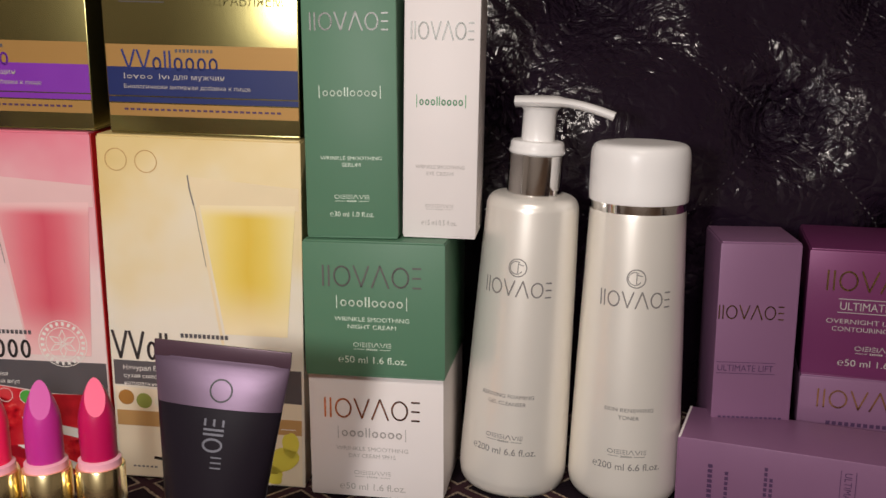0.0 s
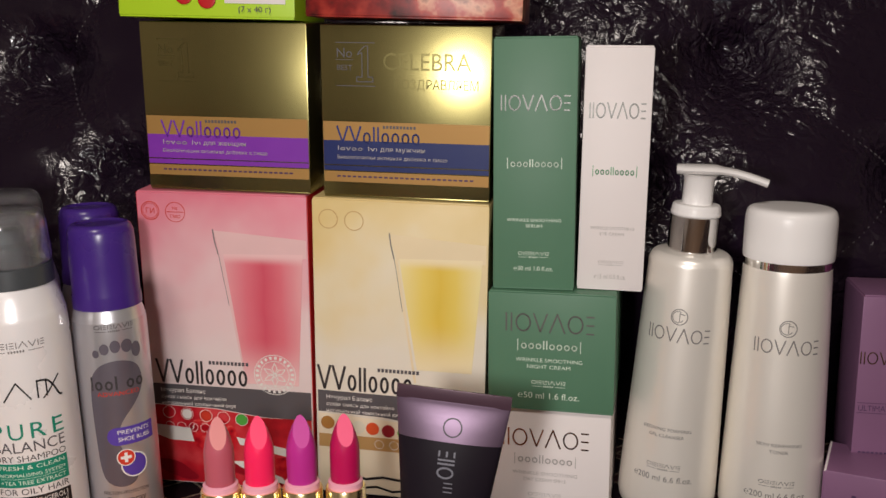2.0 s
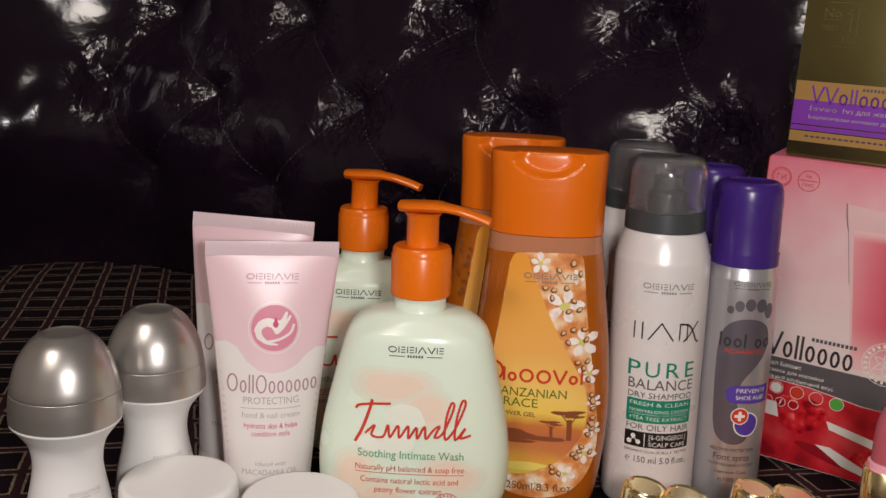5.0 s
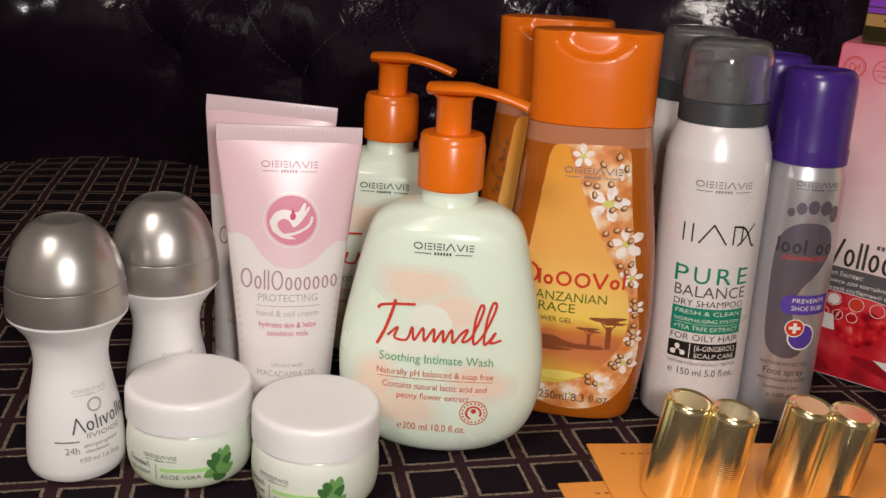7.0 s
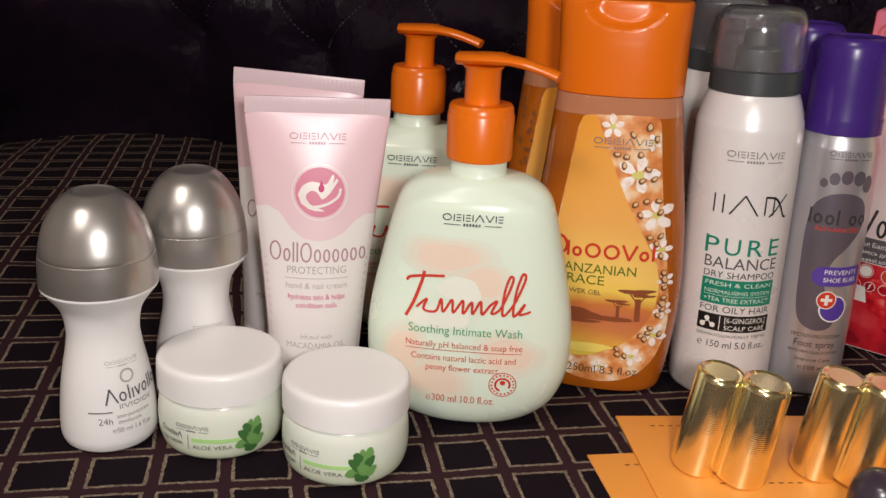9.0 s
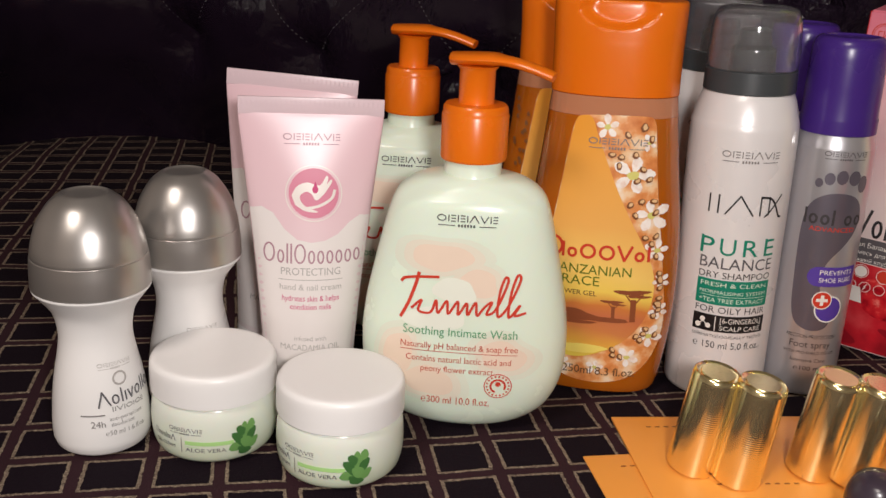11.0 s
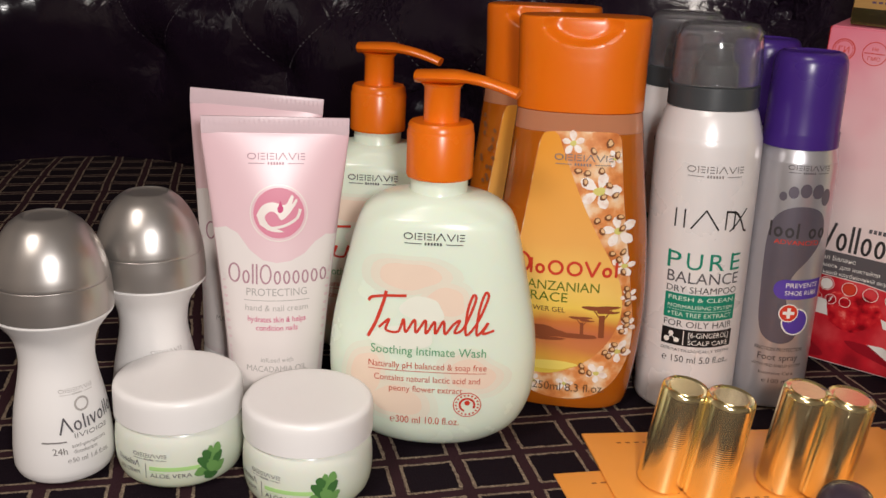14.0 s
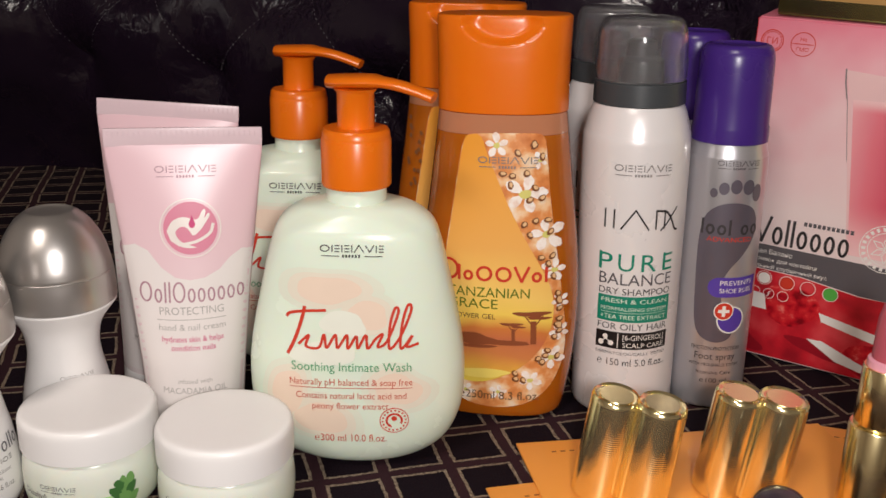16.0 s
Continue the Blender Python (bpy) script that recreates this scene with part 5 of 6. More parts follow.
# ---- prints on the bottles and cans ----
for ob, rows, z0, lines in ((cleanser, CLEAN_ROWS, 0.0012, ("REFINING FOAMING", "GEL CLEANSER")), (toner, TONER_ROWS, -0.002, ("SKIN RENEWING", "TONER"))):
    at = skin(rows)
    put(ob, "emblem", ring(0, 0.119 + z0, 0.0046, 0.0005) + ring(-0.0006, 0.119 + z0, 0.0033, 0.0004, a0=60, a1=330) + stroke([(0.0002, 0.1165 + z0), (0.0002, 0.1215 + z0)], 0.0004) + stroke([(0.0002, 0.1208 + z0), (0.0028, 0.1203 + z0)], 0.0004), at, INK_GREY, label="round emblem")
    put(ob, "brand_mark", mark(0, 0.1047 + z0, 0.0352, 0.0078, "IIOVAO=", 0.09), at, INK_GREY)
    put(ob, "lettering", words(lines[0], 0, 0.053 + z0, 0.027 if len(lines[0]) > 14 else 0.024, 0.0020) + words(lines[1], 0, 0.0492 + z0, 0.0195 if len(lines[1]) > 6 else 0.010, 0.0020) + words("℮200 ml 6.6 fl.oz.", 0, 0.0232 + z0, 0.034, 0.0036), at, INK_GREY)
    put(ob, "maker_mark", maker(0, 0.0315 + z0, 0.019), at, INK_GREY)

at = skin(HAIR_ROWS)
for ob in (hair, hair_b):
    put(ob, "maker_mark", maker(0.0, 0.1226, 0.0265), at, INK_GREY)
    put(ob, "brand_mark", mark(-0.0025, 0.0958, 0.0300, 0.0090, "IIAII", 0.085) + stroke(curve([(0.0095, 0.0952), (0.0125, 0.0980), (0.0150, 0.1012), (0.0185, 0.1052)]), 0.0008) + stroke(curve([(0.0070, 0.1046), (0.0120, 0.1038), (0.0150, 0.1005), (0.0178, 0.0952), (0.0196, 0.0944)]), 0.0010), at, INK_BLACK)
    put(ob, "green_lettering", words("P", -0.0150, 0.0757, 0.0068, 0.0086) + words("U", -0.0054, 0.0757, 0.0072, 0.0086) + words("R", 0.0052, 0.0757, 0.0072, 0.0086) + words("E", 0.0150, 0.0757, 0.0058, 0.0086) + rect(-0.0184, 0.0757, -0.0172, 0.0843) + rect(0.0121, 0.0757, 0.0133, 0.0843), at, INK_GREEN)
    put(ob, "lettering", words("BALANCE", 0, 0.0688, 0.0355, 0.0058), at, INK_BAND)
    put(ob, "black_lettering", words("DRY SHAMPOO", 0, 0.0640, 0.0350, 0.0033) + words("FOR OILY HAIR", 0, 0.0464, 0.0345, 0.0033) + words("DERMATOLOGICALLY TESTED", 0, 0.0336, 0.0350, 0.0015) + words("℮ 150 ml 5.0 fl.oz.", 0, 0.0280, 0.0330, 0.0036), at, INK_DARK)
    put(ob, "green_panel", rect(-0.0178, 0.0504, 0.0178, 0.0632), at, INK_GREEN, label="green printed panel")
    put(ob, "panel_lettering", words("FRESH & CLEAN", 0, 0.0598, 0.032, 0.0022) + words("NORMALISING SYSTEM", 0, 0.0560, 0.032, 0.0019) + words("+TEA TREE EXTRACT", 0, 0.0518, 0.032, 0.0022) + rect(-0.016, 0.0549, 0.016, 0.0551), at, INK_PALE, 0.0003)
    put(ob, "black_panel", rect(-0.0178, 0.0366, 0.0178, 0.0452), at, INK_BLACK, label="black printed panel")
    put(ob, "panel_lettering", words("[6-GINGEROL]", 0.0055, 0.0414, 0.0205, 0.0027) + words("SCALP CARE", 0.0055, 0.0376, 0.0205, 0.0024) + disc(-0.0130, 0.0424, 0.0013, 12) + disc(-0.0150, 0.0392, 0.0014, 12) + disc(-0.0102, 0.0394, 0.0013, 12) + stroke([(-0.0150, 0.0392), (-0.0127, 0.0414), (-0.0102, 0.0394)], 0.0005) + rect(-0.0072, 0.0372, -0.0068, 0.0446), at, INK_WHITE, 0.0003)

at = skin(FEET_ROWS)
for ob in (feet, feet_b):
    put(ob, "maker_mark", maker(0.002, 0.1235, 0.020), at, INK_BAND)
    sole = [(-0.0105, 0.090), (-0.009, 0.100), (-0.004, 0.1055), (0.003, 0.1065), (0.009, 0.1035), (0.0115, 0.096), (0.0105, 0.088), (0.006, 0.080), (0.001, 0.073), (-0.001, 0.065), (0.0, 0.056), (0.003, 0.048), (0.006, 0.043), (0.004, 0.037), (-0.002, 0.0355), (-0.0075, 0.039), (-0.0095, 0.047), (-0.0100, 0.060), (-0.0105, 0.075)]
    put(ob, "foot_print", [rounded([(a * 1.3, b) for a, b in sole])] + disc(-0.0085, 0.1105, 0.0018, 14, 0.0022) + disc(-0.004, 0.1128, 0.0024, 14, 0.003) + disc(0.0015, 0.1138, 0.0027, 14, 0.0034) + disc(0.0075, 0.1135, 0.0030, 14, 0.0036) + disc(0.0125, 0.1105, 0.0028, 14, 0.0042), at, INK_FOOT, label="printed violet footprint")
    put(ob, "brand_mark", mark(0.001, 0.0905, 0.0275, 0.0075, "looI oo", 0.15), at, INK_DARK, 0.0003)
    put(ob, "red_lettering", words("ADVANCED", 0.001, 0.0872, 0.0215, 0.0024), at, INK_RED, 0.0003)
    put(ob, "pill", rect(-0.002, 0.0595, 0.0185, 0.0695) + disc(-0.002, 0.0645, 0.005), at, INK_PILL, 0.0003, label="indigo printed patch")
    put(ob, "pill_lettering", words("PREVENTS", 0.007, 0.0656, 0.017, 0.0024) + words("SHOE RUBS", 0.007, 0.0617, 0.017, 0.0024), at, INK_WHITE, 0.0004)
    put(ob, "heel_disc", disc(0.0055, 0.0478, 0.0066), at, INK_PILL, 0.0003)
    put(ob, "heel_ring", ring(0.0055, 0.0478, 0.0070, 0.0007), at, INK_WHITE, 0.0004)
    put(ob, "cross_disc", disc(0.0015, 0.0525, 0.0044), at, INK_RED, 0.0005)
    put(ob, "cross", ring(0.0015, 0.0525, 0.0047, 0.0005) + rect(0.0007, 0.0498, 0.0023, 0.0552) + rect(-0.0012, 0.0517, 0.0042, 0.0533), at, INK_WHITE, 0.0006)
    put(ob, "lettering", words("FRICTION PROTECTION", 0, 0.0318, 0.024, 0.0020) + words("Foot spray", 0, 0.0268, 0.020, 0.0036) + words("WITH PRO-SHIELD SYSTEM", 0, 0.0232, 0.025, 0.0017) + words("Intensive Care", 0, 0.0190, 0.017, 0.0020) + words("℮100 ml", 0, 0.0145, 0.013, 0.0024), at, INK_DARK)

# shower gel: blossom label with a golden drop and savanna
at = skin(GEL_ROWS)
LABEL = mottled(material("label_peach_ink", srgb(234, 158, 92), 0.35), [(0.30, srgb(196, 108, 52)), (0.46, srgb(224, 146, 84)), (0.56, srgb(238, 196, 150)), (0.70, srgb(244, 230, 212))], 95)
DROP = gradient(ink("golden_drop", (246, 178, 62), 0.35), [(0.0, srgb(232, 206, 84)), (0.06, srgb(226, 168, 70)), (0.11, srgb(206, 128, 72)), (0.17, srgb(196, 112, 74)), (0.215, srgb(206, 124, 62)), (0.27, srgb(240, 206, 92)), (0.36, srgb(244, 204, 110)), (0.55, srgb(236, 176, 92)), (1.0, srgb(234, 158, 56))], "Z", 0.02, 0.135)
DROP_LOW = ink("golden_light", (240, 218, 110), 0.35)
SAVANNA = ink("savanna_brown", (138, 74, 44), 0.4)
BLOSSOM = mottled(ink("blossom_white", (244, 236, 226), 0.4), [(0.3, srgb(232, 206, 190)), (0.5, srgb(246, 236, 228)), (0.7, srgb(250, 246, 242))], 260)
SEED = ink("seed_brown", (122, 74, 40), 0.4)
SEED_HEART = ink("seed_cream", (226, 186, 138), 0.4)
YOLK = ink("blossom_heart", (214, 206, 116), 0.4)
LEAF = ink("olive_green", (98, 116, 30), 0.4)
label_shape = [(-0.0125, 0.1385), (0.0165, 0.1392), (0.0198, 0.1372), (0.0208, 0.13), (0.0235, 0.105), (0.0275, 0.08), (0.0312, 0.055), (0.0325, 0.041), (0.0310, 0.028), (0.0258, 0.0165), (0.017, 0.0092), (0.005, 0.0062), (-0.009, 0.0070), (-0.019, 0.0115), (-0.026, 0.019), (-0.0295, 0.031), (-0.0295, 0.046), (-0.0265, 0.066), (-0.0225, 0.09), (-0.019, 0.115), (-0.0170, 0.13), (-0.0152, 0.1365)]
drop_shape = [(-0.0155, 0.1362), (-0.0128, 0.1380), (-0.0078, 0.1382), (-0.0052, 0.130), (-0.0020, 0.1225), (0.0045, 0.107), (0.0120, 0.092), (0.0205, 0.0770), (0.0250, 0.0670), (0.0266, 0.057), (0.0252, 0.046), (0.0200, 0.0355), (0.0114, 0.0270), (0.0, 0.0212), (-0.0085, 0.0192), (-0.018, 0.0205), (-0.0270, 0.028), (-0.0288, 0.046), (-0.026, 0.066), (-0.022, 0.09), (-0.0185, 0.115)]
for ob in (gel, gel_b):
    put(ob, "label", [rounded(label_shape)], at, LABEL, 0.0003, 0.003, "printed peach label")
    put(ob, "label_drop", [rounded(drop_shape)], at, DROP, 0.0005, 0.003, "golden drop picture")
    put(ob, "drop_light", blob(-0.006, 0.0245, 0.013, 0.0024, 2, rough=0.2), at, DROP_LOW, 0.0006, 0.003)
    rnd = random.Random(7)
    for k, (u, v, r) in enumerate(((-0.0010, 0.1335, 0.0062), (0.0118, 0.1120, 0.0108), (0.0216, 0.0935, 0.0084), (0.0175, 0.1270, 0.0040), (0.0256, 0.0765, 0.0062), (0.0288, 0.0610, 0.0048), (0.0290, 0.0460, 0.0050), (0.0255, 0.0330, 0.0066), (0.0165, 0.0215, 0.0058), (0.002, 0.0150, 0.0046), (-0.013, 0.0150, 0.0046), (-0.0235, 0.0225, 0.004))):
        t0 = rnd.uniform(0, 72)
        put(ob, "blossom", [[(u + r * e * q * math.cos(radians(t0 + 72 * j + a)), v + r * e * q * math.sin(radians(t0 + 72 * j + a))) for q, a in ((0.06, 0), (0.3, -26), (0.6, -27), (0.85, -17), (1.0, -2), (0.97, 6), (0.8, 19), (0.55, 25), (0.3, 24))] for j in range(5) for e in (rnd.uniform(0.8, 1.05),)], at, BLOSSOM, 0.0006 + 0.00002 * k, 0.003, "printed white blossoms")
        put(ob, "blossom_heart", blob(u, v, r * 0.24, r * 0.2, k, 10), at, YOLK, 0.0009)
    for k in range(40):
        v = rnd.uniform(0.019, 0.136)
        edge = float(np.interp(v, [0.005, 0.0165, 0.028, 0.041, 0.055, 0.08, 0.105, 0.137], [0.006, 0.0255, 0.0305, 0.032, 0.0307, 0.027, 0.023, 0.019]))
        inner = float(np.interp(v, [0.005, 0.0195, 0.027, 0.0355, 0.046, 0.057, 0.067, 0.077, 0.107, 0.13, 0.138], [-0.012, -0.004, 0.012, 0.0205, 0.0258, 0.0270, 0.0255, 0.021, 0.005, -0.005, -0.007]))
        if edge - inner > 0.003:
            u = rnd.uniform(inner + 0.0014, edge - 0.0014)
            turn = rnd.uniform(0, 180)
            put(ob, "seed_print", blob(u, v, 0.0014, 0.0018, k, 10, turn=turn), at, SEED, 0.0010, 0)
            put(ob, "seed_heart", blob(u + 0.0002, v + 0.0003, 0.0008, 0.0011, k, 10, turn=turn), at, SEED_HEART, 0.0011, 0)
    put(ob, "maker_mark", maker(0.004, 0.1256, 0.0255), at, INK_GREY, 0.0012)
    put(ob, "brand_mark", mark(0.0028, 0.0708, 0.0400, 0.0074, "IoOOVoI", 0.17) + arc(-0.0215, 0.0756, 0.0042, 0.0046, 0, 360, 0.0013, 24), at, INK_RED, 0.0008)
    put(ob, "green_lettering", words("TANZANIAN", -0.0218, 0.0632, 0.037, 0.0048, "LEFT") + words("GRACE", -0.0218, 0.0576, 0.0228, 0.0048, "LEFT"), at, LEAF, 0.0008)
    put(ob, "lettering", words("SHOWER GEL", -0.0218, 0.0526, 0.022, 0.0025, "LEFT") + words("℮250ml 8.3 fl.oz.", 0.0022, 0.0112, 0.0370, 0.0044), at, ink("umber", (110, 78, 50)), 0.0012)
    savanna = blob(-0.014, 0.0420, 0.013, 0.0034, 3, rough=0.4) + blob(0.004, 0.0408, 0.013, 0.0012, 5) + blob(-0.008, 0.0385, 0.009, 0.0009, 15)
    for u, v, k in ((0.0175, 0.0438, 1.0), (0.0085, 0.0430, 0.62)):
        savanna += stroke([(u, v - 0.003 * k), (u - 0.0002, v + 0.0075 * k)], 0.0026 * k) + stroke([(u, v + 0.005 * k), (u - 0.004 * k, v + 0.0105 * k)], 0.0006 * k) + stroke([(u, v + 0.005 * k), (u + 0.004 * k, v + 0.0105 * k)], 0.0006 * k)
        savanna += blob(u - 0.001, v + 0.0116 * k, 0.0072 * k, 0.0014 * k, 8, rough=0.35) + blob(u + 0.002, v + 0.0096 * k, 0.0050 * k, 0.0009 * k, 9, rough=0.35)
    put(ob, "savanna", savanna, at, SAVANNA, 0.0008, 0.003, "printed savanna trees")

rnd = random.Random(21)
# surface dots standing in for the label's back seen through the gel
for k in range(16):
    put(gel_b, "label_back_dot", blob(rnd.uniform(-0.0265, -0.0195), rnd.uniform(0.095, 0.134), 0.0009, 0.0013, k, 9), at, SEED, 0.0012, 0)

# wash bottle
at = skin(WASH_ROWS)
PETALS = [ink("petal_%s" % n, c, 0.3) for n, c in (("faint", (224, 228, 210)), ("pale", (230, 222, 204)), ("peach", (236, 214, 194)))]
BRICK = ink("brick", (196, 84, 60))
SCRIPT = [(-0.0222, 0.0600), (-0.0180, 0.0640), (-0.0192, 0.0592), (-0.0140, 0.0588), (-0.0118, 0.0645), (-0.0108, 0.0588), (-0.0072, 0.0645), (-0.0064, 0.0588), (-0.0026, 0.0645), (-0.0022, 0.0586), (0.0012, 0.0640), (0.0018, 0.0588), (0.0050, 0.0645), (0.0058, 0.0588), (0.0090, 0.0630), (0.0118, 0.0650), (0.0098, 0.0596), (0.0136, 0.0620), (0.0180, 0.0740), (0.0168, 0.0762), (0.0148, 0.0690), (0.0146, 0.0588), (0.0190, 0.0640), (0.0232, 0.0752), (0.0218, 0.0772), (0.0196, 0.0690), (0.0192, 0.0586), (0.0236, 0.0640), (0.0216, 0.0594), (0.0262, 0.0606)]
for ob in (wash, wash_b):
    for k, ink_k in enumerate(PETALS):
        f = 1.0 - 0.2 * k
        put(ob, "petal_picture", [q for u, v, a, b, seed in ((-0.010, 0.0835, 0.020, 0.0105, 4), (0.006, 0.073, 0.014, 0.010, 5), (-0.0275, 0.038, 0.012, 0.015, 6), (0.018, 0.040, 0.016, 0.012, 9), (-0.014, 0.026, 0.018, 0.012, 11)) for q in blob(u, v, a * f, b * f, seed)], at, ink_k, 0.00012 + 0.00008 * k, 0.004, "pale peach printed petals")
    put(ob, "petal_light", blob(-0.004, 0.069, 0.009, 0.006, 12) + blob(-0.012, 0.056, 0.013, 0.006, 14), at, ink("pale_petal", (234, 236, 222), 0.3), 0.0004, 0.004)
    put(ob, "maker_mark", maker(-0.0003, 0.0996, 0.0250), at, INK_DARK, 0.0005)
    put(ob, "brand_mark", stroke(curve([(-0.0268, 0.0716), (-0.0252, 0.0732), (-0.0190, 0.0744), (-0.0110, 0.0750)]), 0.0012) + stroke(curve([(-0.0194, 0.0762), (-0.0205, 0.0715), (-0.0235, 0.0625), (-0.0268, 0.0555)]), 0.0014) + stroke(curve(SCRIPT), 0.0011), at, INK_RED, 0.0005)
    put(ob, "green_lettering", words("Soothing Intimate Wash", -0.001, 0.0484, 0.0490, 0.0041), at, INK_SOFT_GREEN, 0.0005)
    put(ob, "lettering", words("Naturally pH balanced & soap free", -0.0012, 0.0420, 0.0505, 0.0030) + rect(-0.0265, 0.0406, 0.0240, 0.0409) + words("Contains natural lactic acid and", -0.0012, 0.0358, 0.0455, 0.0030) + words("peony flower extract", -0.0016, 0.0310, 0.0315, 0.0030) + words("℮300 ml 10.0 fl.oz.", -0.0018, 0.0150, 0.0300, 0.0038), at, BRICK, 0.0005)
    put(ob, "seal", ring(0.0165, 0.0256, 0.0061, 0.0004) + ring(0.0165, 0.0256, 0.0036, 0.0009, a0=-30, a1=250) + disc(0.0165, 0.0266, 0.0012, 14) + [r for k in range(18) for r in [[(0.0165 + rr * math.cos(radians(20 * k + dd)), 0.0256 + rr * math.sin(radians(20 * k + dd))) for rr, dd in ((0.0044, 0), (0.0052, 0), (0.0052, 9), (0.0044, 9))]]], at, INK_RED, 0.0005)

# hand cream tubes
at = skin(TUBE_ROWS)
MILK = material("milk_white_print", (0.80, 0.74, 0.72), 0.3, spread=0.02)
WAVE = ink("milky_white", (232, 222, 216), 0.3)
INK_MAUVE = ink("mauve", (176, 134, 146))
for ob in (soft_a, soft_b):
    wave = [(-0.0195, 0.0165), (0.0195, 0.0165), (0.0212, 0.040), (0.0240, 0.070), (0.0262, 0.0905), (0.0215, 0.0915), (0.0165, 0.0885), (0.012, 0.0838), (0.006, 0.0808), (0.0, 0.0800), (-0.006, 0.0812), (-0.0115, 0.0855), (-0.0165, 0.0925), (-0.0215, 0.0950), (-0.0266, 0.0935), (-0.0240, 0.070), (-0.0212, 0.040)]
    put(ob, "white_wave", [wave], at, MILK, 0.00012, 0.004, "milky white lower print")
    put(ob, "rose_disc", disc(0.001, 0.1015, 0.0108, 40), at, INK_ROSE, 0.0003, label="printed rose disc")
    palm = curve([(-0.0085, 0.1005), (-0.0062, 0.1045), (-0.0018, 0.1062), (0.0035, 0.1050), (0.0062, 0.1090), (0.0072, 0.1082), (0.0066, 0.1055), (0.0082, 0.1075), (0.0088, 0.1065), (0.0070, 0.1035), (0.0050, 0.1008), (0.0020, 0.0985), (0.0000, 0.1012), (-0.0025, 0.1022), (-0.0050, 0.1000), (-0.0030, 0.0962), (0.0030, 0.0935), (-0.0025, 0.0938), (-0.0070, 0.0965)], 4)
    put(ob, "swoosh", ring(0.001, 0.1015, 0.0123, 0.0005) + [palm] + stroke(curve([(-0.0040, 0.0948), (0.0030, 0.0960), (0.0085, 0.0992), (0.0100, 0.1030)]), 0.0012), at, WAVE, 0.0004)
    put(ob, "drop", blob(0.0016, 0.1032, 0.0013, 0.0016, 2, rough=0.05) + [[(0.0005, 0.1038), (0.0027, 0.1038), (0.0016, 0.1068)]], at, INK_MAGENTA, 0.0005)
    put(ob, "maker_mark", maker(0, 0.1240, 0.0245), at, INK_MAUVE)
    put(ob, "brand_mark", mark(0.0006, 0.0706, 0.0425, 0.0088, "OoIIOoooooo", 0.085), at, INK_MAUVE)
    put(ob, "lettering", words("PROTECTING", 0, 0.0655, 0.026, 0.0034) + rect(-0.014, 0.0632, 0.014, 0.0635) + words("hand & nail cream", 0, 0.0588, 0.027, 0.0028) + words("infused with", 0, 0.0355, 0.014, 0.0022) + words("MACADAMIA OIL", 0, 0.0310, 0.026, 0.0028), at, INK_PALE_GREY)
    put(ob, "magenta_lettering", words("hydrates skin & helps", 0, 0.0538, 0.025, 0.0026) + words("condition nails", 0, 0.0500, 0.018, 0.0026), at, INK_MAGENTA)
    ribs = [r for k in range(30) for r in rect(-0.0305 + 0.0021 * k, 0.1385, -0.0299 + 0.0021 * k, 0.1410)]
    put(ob, "crimp_ribs", ribs, flat(0.0014), PINK_SEAL, 0.0002, 0)

# foundation tube
at = skin(ONE_ROWS)
put(the_tube, "emblem", ring(0.001, 0.1055, 0.0042, 0.0006), at, INK_BLACK, label="dark ring emblem")
put(the_tube, "brand_mark", mark(0.0035, 0.0895, 0.0118, 0.0074, "OII=", 0.11, turn=90) + mark(0.0035, 0.0800, 0.0046, 0.0038, "III", 0.14, turn=90), at, ink("silver_grey", (96, 94, 102), 0.45, 0.4))
put(the_tube, "small_print", [r for c, n in ((-0.0045, 9), (-0.0015, 8)) for k in range(n) for r in rect(c, 0.022 + 0.0028 * k, c + 0.0018, 0.024 + 0.0028 * k)] + rect(0.003, 0.036, 0.0055, 0.047), at, INK_BAND)

# deodorants
DEO_ROWS = dense(rows4([(0, 0.0165), (0.004, 0.0198), (0.012, 0.0198), (0.028, 0.0182), (0.044, 0.0152), (0.052, 0.0148)]), 4)
at = skin(DEO_ROWS)
for ob in (deo_a, deo_b):
    put(ob, "maker_mark", maker(0, 0.0395, 0.014), at, INK_PALE_GREY, 0.0004)
    put(ob, "sun_ring", ring(0.001, 0.0340, 0.0030, 0.0008), at, INK_PALE_GREY, 0.0004)
    put(ob, "brand_mark", mark(0.0045, 0.0240, 0.0262, 0.0062, "AoIivoIIo", 0.11, turn=5), at, INK_BAND, 0.0004)
    put(ob, "lettering", mark(0.004, 0.0205, 0.015, 0.0020, "IIVIOIO=", 0.18) + words("24h", -0.0095, 0.0142, 0.0055, 0.0030) + words("anti-perspirant", 0.0025, 0.0166, 0.015, 0.0018) + words("deodorant", 0.0005, 0.0140, 0.010, 0.0018) + words("℮50 ml 1.6 fl.oz.", 0.002, 0.0102, 0.018, 0.0022) + rect(-0.016, 0.0192, -0.0065, 0.0198), at, INK_GREY, 0.0004)

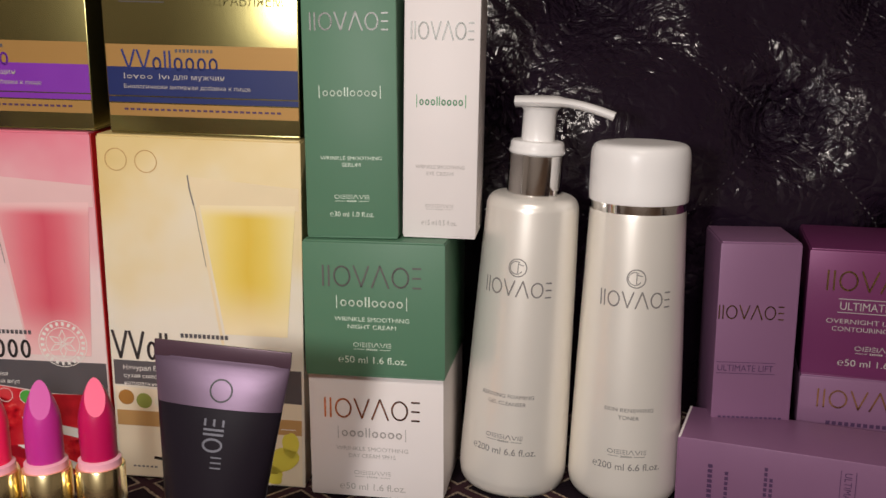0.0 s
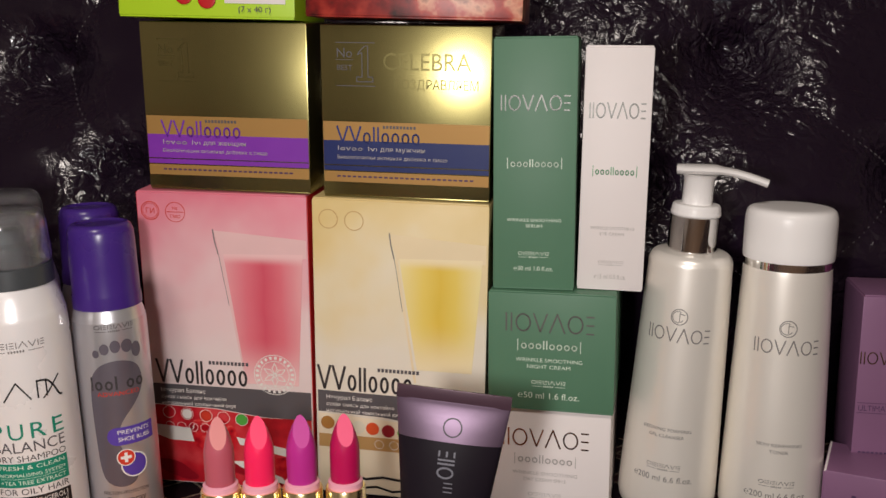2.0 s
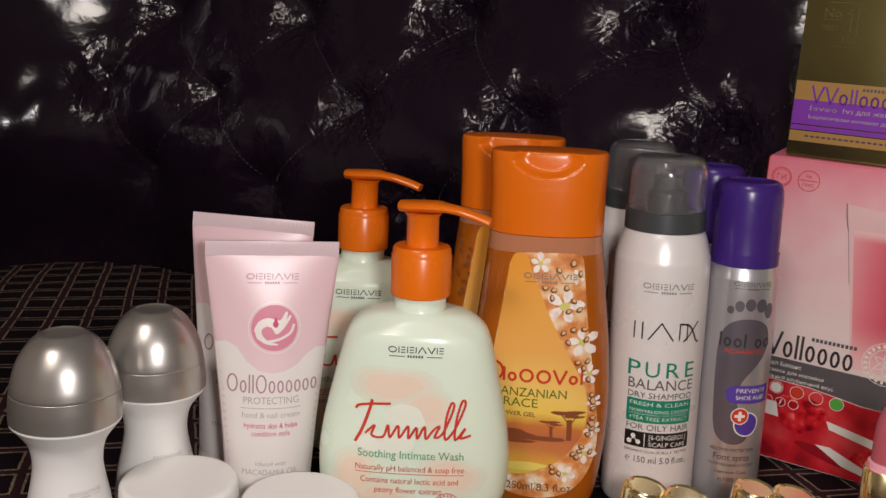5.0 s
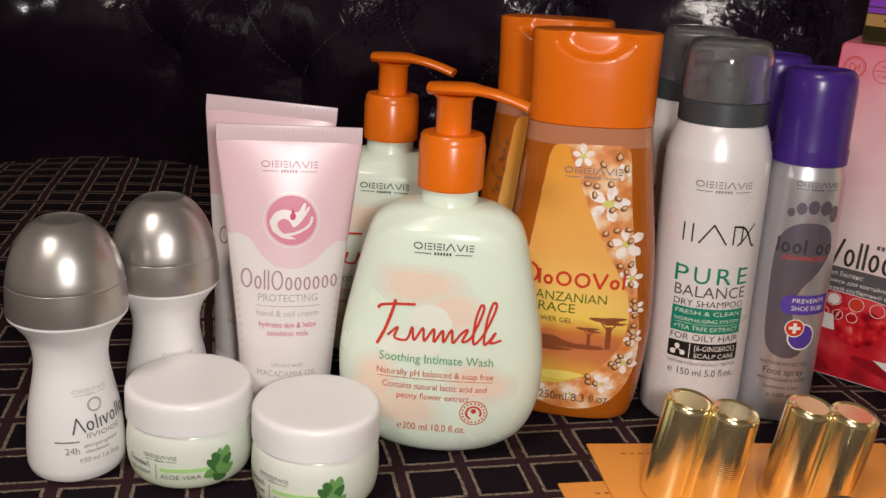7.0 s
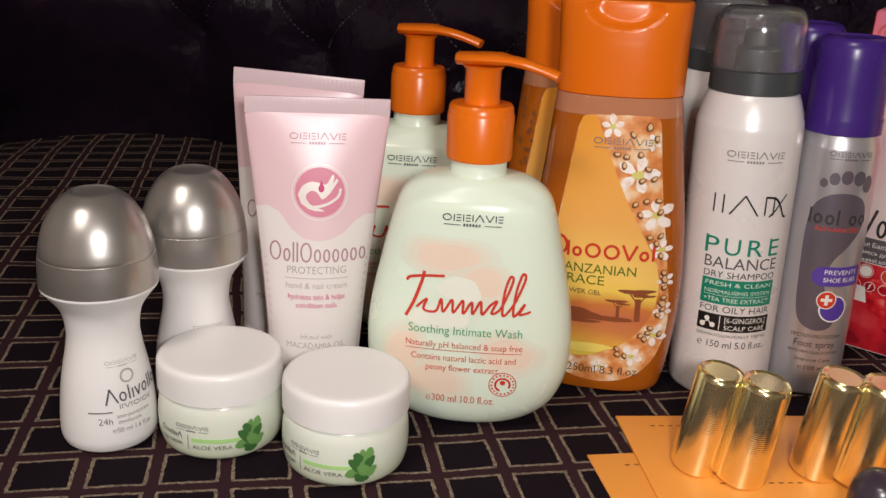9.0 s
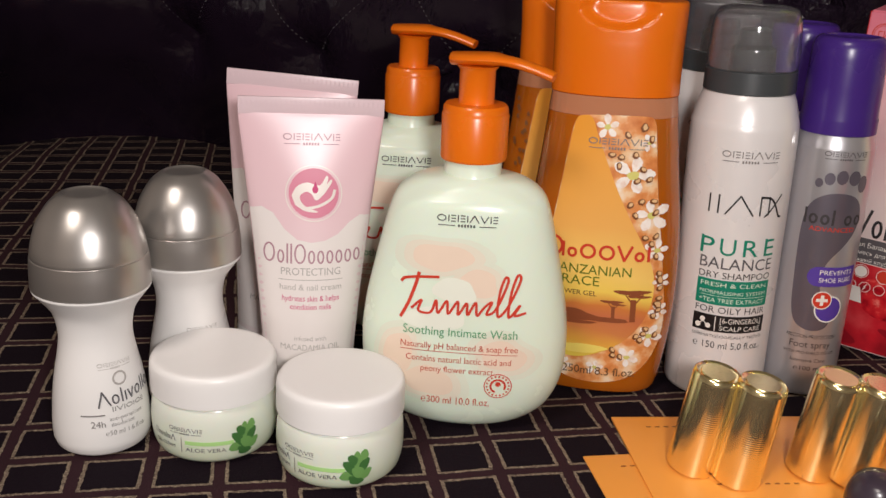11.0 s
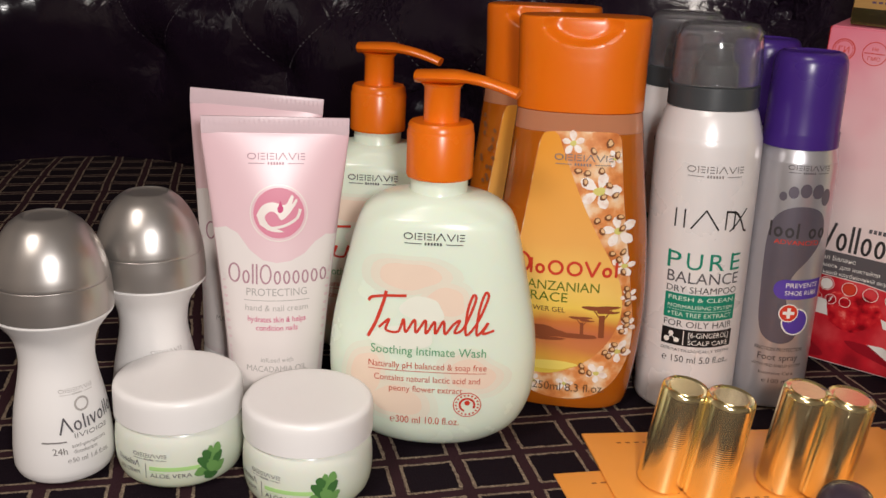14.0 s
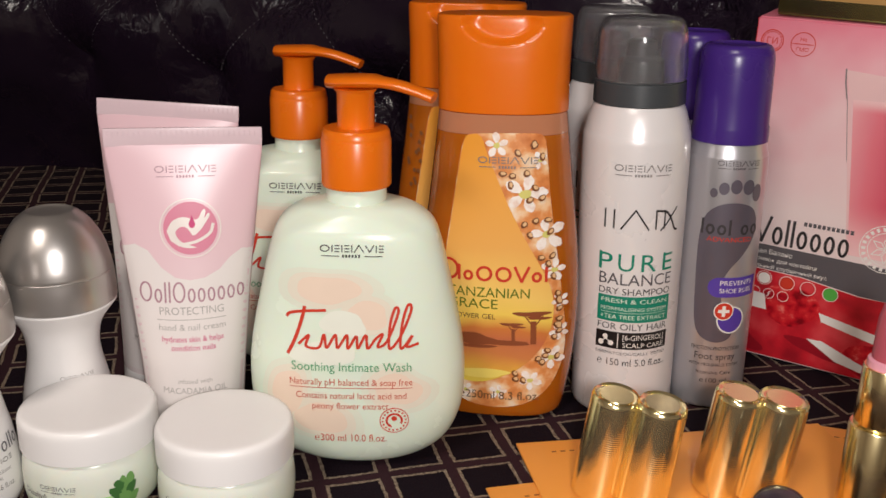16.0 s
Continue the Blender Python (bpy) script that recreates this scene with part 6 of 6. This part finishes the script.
# cream jars
at = skin(JAR_ROWS)
ALOE = ink("aloe_green", (66, 112, 58), 0.35)
ALOE_L = ink("aloe_light", (112, 158, 88), 0.35)
STRIPE = ink("light_green_stripe", (176, 220, 140), 0.35)
for ob in (jar_a, jar_b):
    put(ob, "maker_mark", maker(-0.010, 0.0158, 0.0145), at, INK_BAND, 0.0004)
    put(ob, "script_mark", mark(-0.0205, 0.0112, 0.012, 0.0026, "OoooIivA", 0.12, turn=-2), at, INK_BAND, 0.0004)
    put(ob, "lettering", words("GEL CREAM", -0.0200, 0.0076, 0.011, 0.0018) + words("ALOE VERA", -0.0015, 0.0068, 0.0165, 0.0020), at, INK_BAND, 0.0004)
    put(ob, "divider", rect(-0.0117, 0.0060, -0.0114, 0.0130), at, INK_GREY, 0.0004)
    put(ob, "green_stripe", rect(-0.0100, 0.0100, 0.0100, 0.0118) + rect(-0.0100, 0.0090, -0.004, 0.0092), at, STRIPE, 0.0003)
    for k, (u, v, a, ln) in enumerate(((0.0105, 0.0082, 150, 0.0046), (0.0118, 0.0120, 115, 0.0056), (0.0150, 0.0150, 85, 0.0062), (0.0172, 0.0120, 65, 0.0060), (0.0178, 0.0085, 40, 0.0048), (0.0140, 0.0060, 175, 0.0052), (0.0150, 0.0098, 100, 0.0050), (0.0128, 0.0155, 120, 0.0036), (0.0172, 0.0172, 60, 0.0034))):
        put(ob, "aloe_picture", blob(u, v, ln * 0.62, 0.0021, k, 14, rough=0.3, turn=a), at, ALOE if k % 2 else ALOE_L, 0.0004 + 0.00005 * k, 0.003, "printed aloe leaves")

# flat cartons on top
put(FLAT_LIME, "lettering", words("(7 x 40 г)", 0.028, 0.0035, 0.018, 0.0032), flat(0.0616), INK_BAND, 0.0004, 0)

# leaflets
def leaflet_print(ob, w, d):
    tilt = lambda u, v, lift: Vector((u, v, 0.0012 + lift))
    put(ob, "small_print", [r for j, (v, n) in enumerate(((-0.010, 8), (-0.052, 7), (-0.057, 9))) for k in range(n) for r in rect(0.014 + 0.0042 * k + 0.008 * j, v, 0.0162 + 0.0042 * k + 0.008 * j, v + 0.0010)], tilt, ink("brown_print", (150, 84, 40)), 0.0001, 0)


leaflet_print(card_a, 0.15, 0.085)
leaflet_print(card_b, 0.1, 0.075)
leaflet_print(card_c, 0.135, 0.1)
flush_prints()
